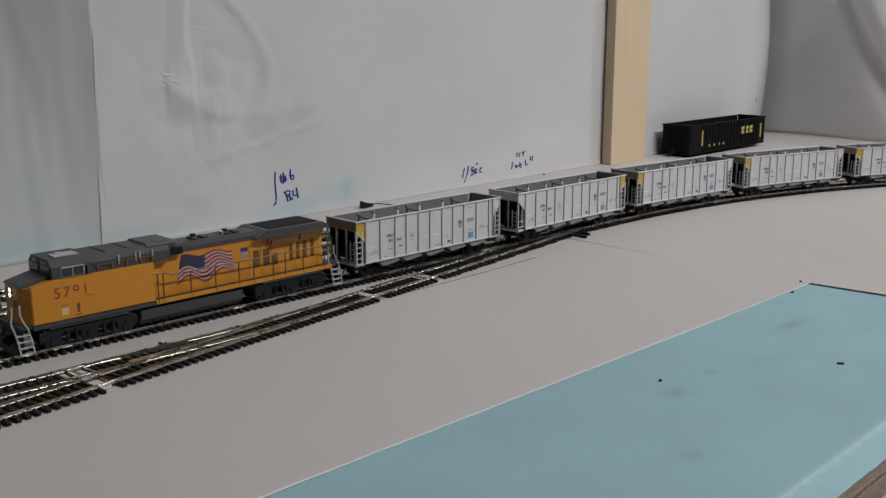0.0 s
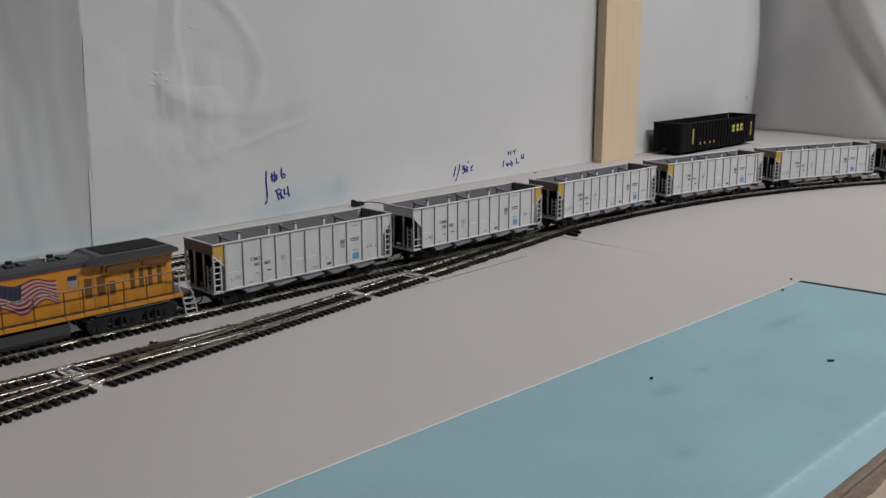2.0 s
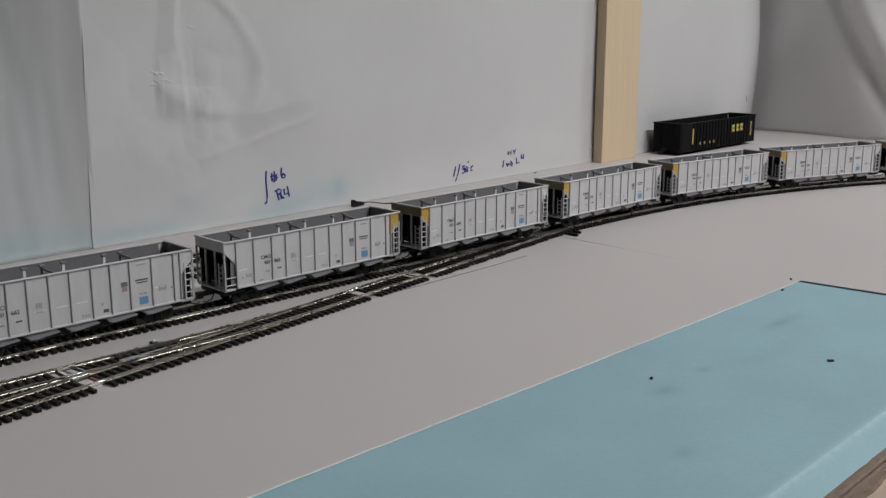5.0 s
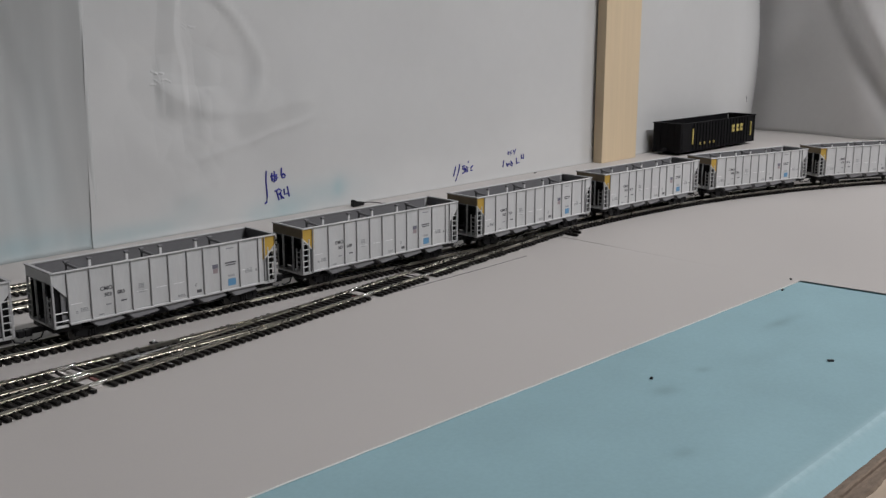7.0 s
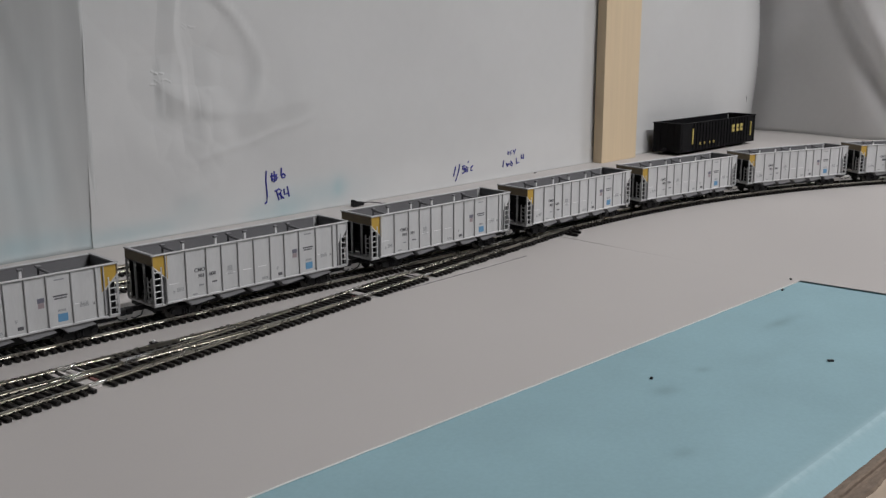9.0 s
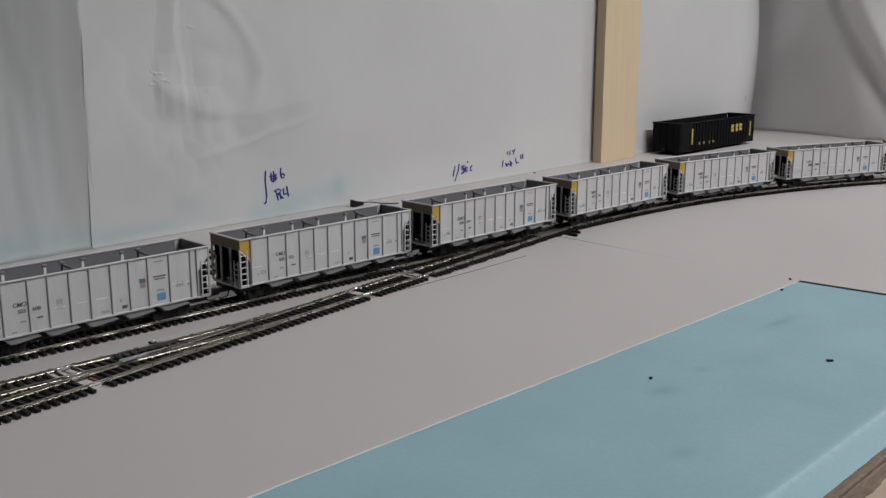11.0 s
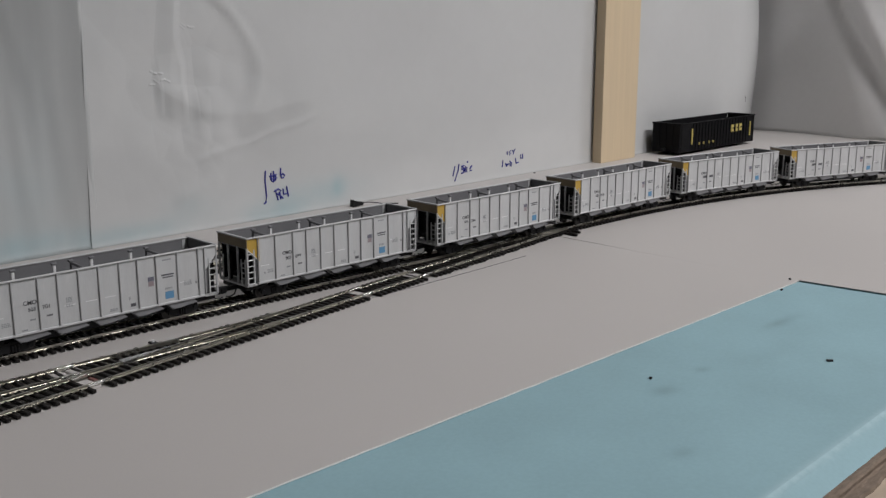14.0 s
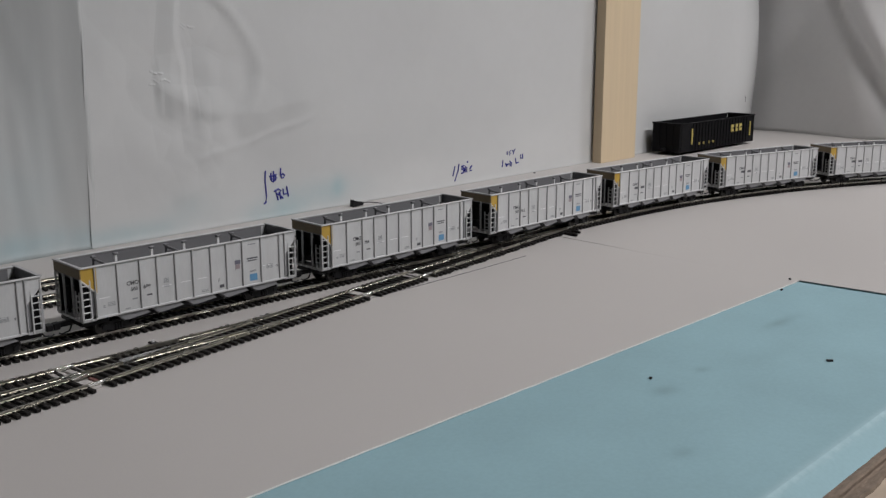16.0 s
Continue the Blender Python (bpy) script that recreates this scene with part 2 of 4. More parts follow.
# ---- the plan of the tracks (rail tops at z = 0) ----
BOARD = -0.0046
EASE_X, EASE_L, CURVE_R, TIGHT_S, TIGHT_R = 0.571, 0.112, 1.078, 1.22, 0.50
_line = [(Vector((0, 0, 0)), 0.0)]
for _i in range(1400):
    _s = 0.002 * (_i + 0.5)
    _bend = min(1, max(0, (_s - EASE_X) / EASE_L)) / CURVE_R if _s < TIGHT_S else 1 / TIGHT_R
    _p, _h = _line[-1]
    _line.append((_p + 0.002 * Vector((math.cos(_h - 0.001 * _bend), math.sin(_h - 0.001 * _bend), 0)), _h - 0.002 * _bend))


def main_at(s):
    """Place and heading on the main track, s metres along it: straight, then an easement into a curve."""
    if s <= 0:
        return Vector((s, 0, 0)), 0.0
    i = min(len(_line) - 2, int(s / 0.002))
    f = s / 0.002 - i
    (p, h), (q, k) = _line[i], _line[i + 1]
    return p.lerp(q, f), h + (k - h) * f


def branch_y(x):
    a, b, k = 0.5265, 0.5745, 0.1506
    if x >= b:
        return 0.0
    if x >= a:
        return -k * (b - x) ** 2 / (2 * (b - a))
    return k * (x - 0.5505)


SIDING_Y = -0.0610


def siding_y(x):
    a, b, k = 0.085, 0.206, 0.1506
    if x >= b:
        return branch_y(x)
    if x >= a:
        return SIDING_Y + k * (x - a) ** 2 / (2 * (b - a))
    return SIDING_Y


RAIL = [(-0.0011, -0.0021), (0.0011, -0.0021), (0.0011, -0.0017), (0.0003, -0.0014), (0.0003, -0.0007), (0.00055, -0.0005), (0.00055, -0.0001), (0.0004, 0),
        (-0.0004, 0), (-0.00055, -0.0001), (-0.00055, -0.0005), (-0.0003, -0.0007), (-0.0003, -0.0014), (-0.0011, -0.0017)]
TIE_TOP = -0.0021


def offset_line(points, d):
    out = []
    for i, p in enumerate(points):
        q = points[min(i + 1, len(points) - 1)] - points[max(i - 1, 0)]
        out.append(p + Vector((-q.y, q.x, 0)).normalized() * d)
    return out


def tie_mesh(length):
    bm = B(-0.00135, 0.00135, -length / 2, length / 2, BOARD + 0.0002, TIE_TOP, bevel=0.0003)
    me = bpy.data.meshes.new("tie")
    bm.to_mesh(me)
    bm.free()
    me.materials.append(M["tie"])
    return me


TIES = {}


def tie(x, y, turn, parent, length=0.0305):
    key = round(length, 4)
    if key not in TIES:
        TIES[key] = tie_mesh(length)
    ob = new("tie", TIES[key])
    ob.parent = parent
    ob.matrix_local = pose(x, y, random.uniform(-0.00008, 0.00008), 0, 0, turn + random.uniform(-0.7, 0.7))
    return ob


def rails(points, parent, dz=0.0, which=(-1, 1)):
    for side in which:
        bm = bmesh.new()
        sweep(bm, [p + Vector((0, 0, dz)) for p in offset_line(points, 0.0085 * side)], RAIL)
        part("rail", bm, "rail", parent, "nickel silver rail")


def joiner(x, y, turn, parent):
    ob = part("rail_joiner", B(-0.006, 0.006, -0.0012, 0.0012, -0.0021, -0.0004, bevel=0.0003), "joiner", parent, "shiny metal rail joiner")
    ob.matrix_local = pose(x, y, 0, 0, 0, turn)
    return ob


def spikes(points, parent, step=0.0058):
    """Small rail chairs on both sides of each rail, at every tie."""
    bm = bmesh.new()
    for p, h in points:
        for d in (-0.0085, 0.0085):
            n = Vector((-math.sin(h), math.cos(h), 0))
            for e in (-0.0012, 0.0012):
                c = p + n * (d + e)
                box(bm, c.x - 0.0006, c.x + 0.0006, c.y - 0.0004, c.y + 0.0004, TIE_TOP - 0.0001, TIE_TOP + 0.0006)
    me = part("rail_chairs", bm, "tie", parent)
    return tagged(me, kind="stuff")


def build_tracks():
    STEP = 0.0058
    # main track: straight, then a curve towards the near side
    t = thing("main_track", "model railway track with dark plastic ties on the grey board", "railway track", kind="structure")
    length = 2.55
    pts = [main_at(-0.45)[0]] + [main_at(-0.2 + 0.02 * i)[0] for i in range(int((length + 0.2) / 0.02))]
    rails(pts, t)
    chairs, far = [], bmesh.new()
    n = int((length + 0.45) / STEP)
    for i in range(n):
        s = -0.44 + STEP * i
        p, h = main_at(s)
        if 0.316 < s < 0.548:
            continue
        if -0.10 < s < 1.25:
            tie(p.x, p.y, math.degrees(h), t)
            chairs.append((p, h))
        else:
            m = Matrix.Translation(p) @ Matrix.Rotation(h, 4, "Z")
            k = len(far.verts)
            box(far, -0.00135, 0.00135, -0.01525, 0.01525, BOARD + 0.0002, TIE_TOP)
            far.verts.ensure_lookup_table()
            for v in far.verts[k:]:
                v.co = m @ v.co
    tagged(part("far_ties", far, "tie", t), kind="stuff")
    spikes(chairs, t)
    joiner(0.313, -0.0085, 0, t); joiner(0.319, 0.0085, 0, t); joiner(0.548, -0.0085, 0, t)

    # the branch that leaves the main track through the first turnout
    b = thing("branch_track", "diverging model railway track leaving a turnout", "railway track", kind="structure")
    xs = [-0.45 + 0.012 * i for i in range(int((0.546 + 0.45) / 0.012) + 1)]
    rails([Vector((x, branch_y(x), 0)) for x in xs], b, -0.00012)
    k = math.degrees(math.atan(0.1506))
    chairs = []
    for i in range(86):
        x = -0.13 + STEP * 0.988 * i
        if x < -0.002 or 0.243 <= x < 0.310:
            tie(x, branch_y(x), k, b)
            chairs.append((Vector((x, branch_y(x), 0)), radians(k)))
    spikes(chairs, b)
    # first turnout: long ties across both routes
    w = thing("turnout", "plastic-tied model railway turnout with a metal frog", "railway turnout", "turnouts", "structure")
    x = 0.322
    while x < 0.545:
        lo, hi = min(-0.0155, branch_y(x) - 0.0150), 0.0155
        tie(x, (lo + hi) / 2, 0, w, round((hi - lo) / 0.004) * 0.004)
        x += STEP
    tie(0.5335, -0.0080, 0, w, 0.048)
    tie(0.5460, -0.0050, 0, w, 0.042)
    part("throw_bar", B(0.5385, 0.5405, -0.0200, 0.0100, -0.0032, -0.0020), "tie", w)
    part("frog", prism(bmesh.new(), [(0.400, -0.0113), (0.400, -0.0145), (0.432, -0.0092), (0.432, -0.0080)], -0.0021, 0.00006, "xy"), "rail", w, "cast metal frog")
    part("guard_rail", B(0.398, 0.446, 0.0062, 0.0067, -0.0021, 0.0000), "rail", w)
    part("guard_rail", prism(bmesh.new(), [(0.385, branch_y(0.385) - 0.0067), (0.385, branch_y(0.385) - 0.0062), (0.432, branch_y(0.432) - 0.0062), (0.432, branch_y(0.432) - 0.0067)], -0.0021, 0.0, "xy"), "rail", w)
    joiner(0.315, branch_y(0.315) - 0.0086, k, w); joiner(0.315, branch_y(0.315) + 0.0086, k, w)
    o = part("joint_tab", B(-0.0045, 0.0045, -0.0085, 0.0085, -0.0045, -0.0024, bevel=0.0004), "clear", w)
    o.matrix_local = pose(0.306, branch_y(0.306), 0, 0, 0, k)

    # second turnout on the branch, and the siding parallel to the main track
    u = thing("turnout", "plastic-tied model railway turnout with bright joiners", "railway turnout", "turnouts", "structure")
    x = 0.010
    while x < 0.236:
        y0, y1 = branch_y(x) - 0.0152, max(branch_y(x), siding_y(x)) + 0.0152
        # square to the branch
        ln = round((y1 - y0) / 0.003) * 0.003
        tie(x - math.sin(radians(k)) * (ln - 0.0305) / 2, y0 + ln / 2 * math.cos(radians(k)), k, u, ln)
        x += STEP * 0.988
    fy = branch_y(0.040) + 0.0085
    part("frog", prism(bmesh.new(), [(0.030, fy - 0.0034), (0.030, fy + 0.0026), (0.066, fy + 0.0042), (0.066, fy + 0.0032)], -0.0021, 0.00006, "xy"), "joiner", u, "cast metal frog")
    part("guard_rail", B(0.030, 0.078, SIDING_Y + 0.0060, SIDING_Y + 0.0065, -0.0021, 0.0), "rail", u)
    part("guard_rail", prism(bmesh.new(), [(0.028, branch_y(0.028) - 0.0065), (0.028, branch_y(0.028) - 0.0060), (0.074, branch_y(0.074) - 0.0060), (0.074, branch_y(0.074) - 0.0065)], -0.0021, 0.0, "xy"), "rail", u)
    part("throw_bar_pin", tube(bmesh.new(), [(0.066, -0.0425, -0.0028), (0.066, -0.0425, -0.0010)], 0.0011), "bright", u)
    part("throw_bar", B(0.0640, 0.0680, -0.0560, -0.0400, -0.0034, -0.0023), "tie", u)
    for jx, jy, tn in ((0.003, branch_y(0.003) - 0.0086, k), (0.001, branch_y(0.001) + 0.0086, k), (-0.002, SIDING_Y - 0.0085, 0), (0.002, SIDING_Y + 0.0085, 0), (0.240, branch_y(0.240) - 0.0086, k), (0.240, branch_y(0.240) + 0.0086, k)):
        joiner(jx, jy, tn, u)
    for tx, ty in ((0.001, branch_y(0.001) - 0.002), (0.239, branch_y(0.239)), (-0.004, SIDING_Y), (0.006, SIDING_Y)):
        o = part("joint_tab", B(-0.004, 0.004, -0.0075, 0.0075, -0.0045, -0.0026, bevel=0.0004), "clear", u)
        o.matrix_local = pose(tx, ty, 0, 0, 0, k)
    for tx, ty in ((0.007, branch_y(0.007) + 0.003), (0.232, branch_y(0.232) - 0.002)):
        o = part("red_tab", B(-0.0012, 0.0012, -0.0038, 0.0038, -0.0042, -0.0027, bevel=0.0003), "red", u)
        o.matrix_local = pose(tx, ty, 0, 0, 0, k)
    s = thing("siding_track", "straight model railway siding beside the main track", "railway track", kind="structure")
    xs = [-0.45 + 0.012 * i for i in range(int((0.200 + 0.45) / 0.012) + 1)]
    rails([Vector((x, siding_y(x), 0)) for x in xs], s, -0.00024)
    chairs = []
    for i in range(24):
        x = -0.132 + STEP * i
        if x < -0.004:
            tie(x, SIDING_Y, 0, s)
            chairs.append((Vector((x, SIDING_Y, 0)), 0))
    spikes(chairs, s)

    # two further tracks behind the train
    for y, end in ((0.152, 0.44), (0.1045, 0.40)):
        r = thing("rear_track", "straight model railway track between the train and the wall", "railway track", kind="structure")
        n = int((end + 0.35) / 0.05)
        rails([Vector((-0.35 + 0.05 * i, y, 0)) for i in range(n + 1)], r)
        chairs = []
        for i in range(int((end + 0.30) / STEP)):
            x = -0.32 + STEP * i
            tie(x, y, 0, r)
            chairs.append((Vector((x, y, 0)), 0))
        spikes(chairs, r)


# ---- board, foam, walls, room ----
def sheet(name, label, category, material, cols, rows, at, kind="structure", thick=0.0003):
    """A thin sheet over a grid: at(u, v) gives its place; it has thickness."""
    bm = bmesh.new()
    g = [[bm.verts.new(at(i / cols, j / rows)) for j in range(rows + 1)] for i in range(cols + 1)]
    for i in range(cols):
        for j in range(rows):
            bm.faces.new((g[i][j], g[i + 1][j], g[i + 1][j + 1], g[i][j + 1])).smooth = True
    ob = part(name, bm, material)
    md = ob.modifiers.new("thickness", "SOLIDIFY")
    md.thickness, md.offset = thick, 0
    return tagged(ob, label, category, "", kind)


def wall_base(x):
    """The hung sheeting runs slightly askew to the tracks."""
    return 0.2494 + 0.0342 * x


def step(a, b, v):
    v = min(1, max(0, (v - a) / (b - a)))
    return v * v * (3 - 2 * v)


def spread(u, a, d, b, c):
    """From a to d, with two fifths of the steps between b and c."""
    if u < 0.3 * (b - a) / (d - a) + 0.15:
        k = 0.3 * (b - a) / (d - a) + 0.15
        return a + (b - a) * u / k
    k = 0.3 * (b - a) / (d - a) + 0.15
    if u < k + 0.4:
        return b + (c - b) * (u - k) / 0.4
    return c + (d - c) * (u - k - 0.4) / (0.6 - k)


CRUMPLES = []
_rng = random.Random(5)
for _x, _z, _n, _sx, _sz in ((0.252, 0.148, 7, 0.005, 0.003), (0.247, 0.155, 3, 0.002, 0.002), (0.283, 0.200, 3, 0.003, 0.0012), (0.291, 0.197, 2, 0.002, 0.001)):
    for _ in range(_n):
        CRUMPLES.append((_x + _rng.gauss(0, _sx), _z + _rng.gauss(0, _sz), _rng.uniform(-0.7, 0.1), _rng.uniform(0.0016, 0.0036), _rng.uniform(0.0010, 0.0019), _rng.uniform(0.38, 0.52)))


def bell(v, w):
    return math.exp(-(v / w) ** 2)


def fold(v, wide, back, rise):
    """A flat fold: it rises over its width and falls back shortly after."""
    if v <= 0 or v >= wide + back:
        return 0.0
    return rise * v if v < wide else rise * wide * (1 - step(0, back, v - wide))


def wall_y(x, zz):
    """The sheeting's relief: a loose pocket between two upright gathers, a sagging crease below it, and crumpled spots."""
    d = 0.004 * noise.noise((x * 3.1, zz * 3.5, 2.0)) + 0.0012 * noise.noise((x * 11, zz * 9, 7.0))
    d += 0.0026 * noise.voronoi((x * 6 + 1.2 * zz, 0.5, zz * 7))[0][0] * (1 - step(0.6, 0.95, x))
    wob = 0.004 * noise.noise((x * 20, 0.3, zz * 20))
    rim = 0.0640 + 0.235 * (x - 0.285) + 0.004 * noise.noise((x * 18, 0, 2))
    arch = 0.366 - 9.0 * (zz - 0.150) ** 2 + wob
    inside = step(0.266, 0.280, x + wob) * (1 - step(arch - 0.008, arch + 0.010, x))
    d += 0.0012 * inside * step(0.085, 0.125, zz + 0.4 * wob)
    d -= fold(x - 0.2530 - 2.0 * wob, 0.022, 0.010, 0.11) * step(0.112, 0.140, zz + wob)
    d -= fold(x - arch + 0.008, 0.014, 0.011, 0.10) * step(0.098, 0.120, zz)
    d -= fold(zz - rim - 0.004, max(0.004, 0.113 + 2 * wob - rim - 0.004), 0.035, 0.10) * step(0.288, 0.310, x) * (1 - step(0.43, 0.46, x))
    d -= fold(zz - 0.105 + 0.55 * (x - 0.262) + wob, 0.030, 0.034, 0.08) * step(0.246, 0.256, x) * (1 - step(0.295, 0.312, x))
    d -= 0.0007 * bell(zz - rim, 0.0045) * step(0.275, 0.300, x) * (1 - step(0.43, 0.46, x))
    d -= fold(zz - 0.012 - 0.3 * (x - 0.27), 0.018, 0.016, 0.07) * step(0.255, 0.275, x) * (1 - step(0.31, 0.33, x))
    ridged = 0.9 * noise.voronoi((x * 16 + 2 * zz, 0.5, zz * 18))[0][0] + 0.4 * noise.voronoi((x * 34 + 7, 0.5, zz * 30 + 4 * x))[0][0]
    d += 0.0055 * ridged * bell(x - 0.305, 0.085) * bell(zz - 0.125, 0.070)
    if 0.22 < x < 0.32 and 0.125 < zz < 0.225:
        for cx, cz, a, hw, hz, rise in CRUMPLES:
            q = zz - cz - a * (x - cx)
            if abs(x - cx) < hw and -hz < q < 0.6 * hz:
                d -= rise * (-q if q < 0 else 0) * min(1, 2.2 * (1 - abs(x - cx) / hw)) if q > -0.8 * hz else rise * 0.8 * hz * (q + hz) / (0.2 * hz)
    d -= 0.0002 * math.exp(-max(0, x - 0.1694) / 0.008)
    end = max(0, (x - 1.44) / 0.07)
    return wall_base(x) + d * step(BOARD, 0.04, zz) - 0.002 * math.exp(-(zz - BOARD) / 0.004) + 0.010 * end * end


def build_place():
    Z = BOARD
    o = part("board", B(-1.2, 0.5210, -0.2655, 0.320, Z - 0.0007, Z), "sheet")
    tagged(o, "light grey painted board laid flat over blue foam", "board", "", "structure")
    # the next board: the joint gapes a little by the tracks and closes towards the foam
    bm = prism(bmesh.new(), [(0.5214, 0.36), (0.5214, 0.02), (0.5225, -0.02), (0.5222, -0.075), (0.52125, -0.10), (0.5211, -0.17), (0.52105, -0.2655), (0.5260, -0.2655), (0.5360, -0.345), (0.5360, -1.45), (1.66, -1.45), (1.66, 0.36)], Z - 0.0008, Z, "xy")
    o = part("board", bm, "sheet")
    tagged(o, "light grey painted board butted against the next one", "board", "", "structure")
    # foam slab with a rounded, sloping front edge that runs slightly askew
    z = Z - 0.0009

    def askew(x):
        return 0.020 * (x - 0.250)
    front = [(-0.4225, z), (-0.4262, z + 0.0001), (-0.4295, z - 0.0009), (-0.4350, z - 0.0034), (-0.4408, z - 0.0062), (-0.4410, z - 0.05)]
    bm = bmesh.new()
    ends = [[bm.verts.new((x, y, zz)) for y, zz in [(0.34, z - 0.05), (0.34, z)] + [(y + askew(x), zz) for y, zz in front]] for x in (-1.2, 0.5235)]
    for v in ends[1]:
        v.co.x += 0.118 * (-0.2655 - v.co.y)
    for k in range(8):
        bm.faces.new((ends[0][k], ends[1][k], ends[1][(k + 1) % 8], ends[0][(k + 1) % 8]))
    bm.faces.new(ends[0])
    bm.faces.new(ends[1])
    tagged(part("foam_slab", bm, "foam"), "pale blue insulation foam slab with a sloping front edge", "foam board", "", "structure")
    o = part("foam_slab", B(0.5356, 1.66, -1.45, 0.34, z - 0.05, z), "foam")
    tagged(o, "pale blue insulation foam slab under the grey board", "foam board", "", "structure")
    # ragged white cut edge of the board
    bm = bmesh.new()
    pts = [(-0.5 + 1.0206 * i / 180, -0.2658 + 0.0003 * noise.noise((i * 0.35, 0, 0)), Z - 0.00035 + 0.00012 * noise.noise((i * 0.6, 3, 0))) for i in range(181)]
    tube(bm, pts, 0.00045, 5)
    tagged(part("cut_edge", bm, "paper_edge"), "ragged white cut edge of the grey board", "board edge", "", "structure")
    # board along the front: raw top and a ragged brown edge with a crack
    zt = z - 0.0066
    bm = bmesh.new()
    n = 200
    def ragged(i, y, zz, amp, seed):
        x = -1.2 + 1.7352 * i / n
        return (x, y + askew(x) - 0.001 + amp * noise.noise((x * 60, seed, 0)) + 0.5 * amp * noise.noise((x * 190, seed, 4)), zz + 0.4 * amp * noise.noise((x * 80, seed, 9)))
    rows = [[bm.verts.new(ragged(i, y, zz, amp, k)) for k, (y, zz, amp) in enumerate(((-0.4390, zt, 0), (-0.4394, zt + 0.0008, 0.0007), (-0.4432, zt + 0.0012, 0.0012), (-0.4442, zt + 0.0004, 0.0008), (-0.4445, zt - 0.0080, 0.0002), (-0.4460, zt - 0.0080, 0.0002), (-0.4463, zt - 0.0002, 0.0010), (-0.4510, zt + 0.0003, 0.0022), (-0.4540, zt - 0.004, 0)))] for i in range(n + 1)]
    for a, b in zip(rows, rows[1:]):
        for k in range(9):
            bm.faces.new((a[k], b[k], b[(k + 1) % 9], a[(k + 1) % 9]))
    tagged(part("split_edge", bm, "bark"), "rough split brown edge of the front board", "wood edge", "", "structure")
    bm = bmesh.new()
    ends = [[bm.verts.new((x, y + askew(x), zz)) for y, zz in ((-0.4475, zt - 0.0012), (-0.5320, zt - 0.0012), (-0.5320, zt - 0.03), (-0.4475, zt - 0.03))] for x in (-1.2, 0.5352)]
    for k in range(4):
        bm.faces.new((ends[0][k], ends[1][k], ends[1][(k + 1) % 4], ends[0][(k + 1) % 4]))
    bm.faces.new(ends[0])
    bm.faces.new(ends[1])
    tagged(part("wooden_rail", bm, "wood"), "rough raw wooden board along the layout edge", "wooden board", "", "structure")
    o = part("bench_frame", B(-1.2, 1.66, -0.43, 0.34, -0.16, z - 0.0502), "wood")
    tagged(o, "raw wooden frame under the layout", "bench frame", "", "structure")
    o = part("bench_frame", B(0.56, 1.66, -1.45, -0.4302, -0.16, z - 0.0502), "wood")
    tagged(o, "raw wooden frame under the layout", "bench frame", "", "structure")

    # white sheeting behind the layout
    def main_wall(u, v):
        x, zz = spread(u, 0.1694, 1.546, 0.225, 0.325), spread(v, BOARD, 0.79, 0.130, 0.215)
        end = max(0, (x - 1.44) / 0.07)
        return (x + 0.034 * zz * max(0, 1 - (x - 0.1694) / 0.05) + (0.008 * math.sin(zz * 14 - 0.6) + 0.004) * end, wall_y(x, zz), zz)
    sheet("wall_back", "white wrinkled plastic sheeting hung as a wall", "wall", "wall", 520, 300, main_wall)

    def left_wall(u, v):
        x, zz = -0.9 + u * (0.1774 + 0.9), BOARD + v * v * 0.55 + v * 0.25
        d = 0.006 * noise.noise((x * 4, zz * 1.2, 5.0)) + 0.0030 * noise.noise((x * 22 + 3 * zz, zz * 3.5, 3.0)) + 0.0012 * noise.noise((x * 70, zz * 9, 9.0))
        off = max(0, 0.1774 - x)
        away = 0.34 * min(off, 0.35) * step(0.0, 0.22, zz)
        return (x, wall_base(x) + 0.00035 - 0.002 * math.exp(-(zz - BOARD) / 0.004) + abs(d) * min(1, off / 0.03 + 0.05) + away, zz)
    sheet("wall_back_left", "white streaky plastic sheeting overlapping at a seam", "wall", "wall_left", 330, 60, left_wall)

    # grey plastic hung across the end of the layout
    def end_wall(u, v):
        y, zz = 0.36 - u * 1.9, BOARD + v * 0.275
        fold = 0.010 * math.sin(y * 26 + 1.6 * zz + 2 * noise.noise((y * 3, zz * 2, 0))) + 0.016 * noise.noise((y * 6 + 1.5 * zz, zz * 2.2, 4.0))
        fold += 0.020 * math.exp(-((y - 0.075 - 0.6 * (zz - 0.06)) / 0.022) ** 2) - 0.012 * math.exp(-((y - 0.035 - 0.6 * (zz - 0.06)) / 0.025) ** 2)
        return (1.590 - 0.14 * max(0, 0.26 - y) * 0.5 + fold * (0.35 + 0.65 * min(1, zz / 0.12)), y, zz)
    sheet("wall_end", "grey plastic sheeting hanging in soft folds", "plastic curtain", "curtain", 170, 40, end_wall)

    # pine upright against the sheeting
    bm = prism(bmesh.new(), [(0.9790, wall_base(0.9790) - 0.0195), (1.0730, wall_base(1.0730) - 0.0195), (1.0730, wall_base(1.0730) - 0.0035), (0.9790, wall_base(0.9790) - 0.0035)], BOARD, 0.78, "xy")
    bmesh.ops.bevel(bm, geom=list(bm.edges), offset=0.0005, segments=1, affect="EDGES")
    p = part("pine_upright", bm, "pine")
    tagged(p, "planed pine board standing upright against the white wall", "wooden post")

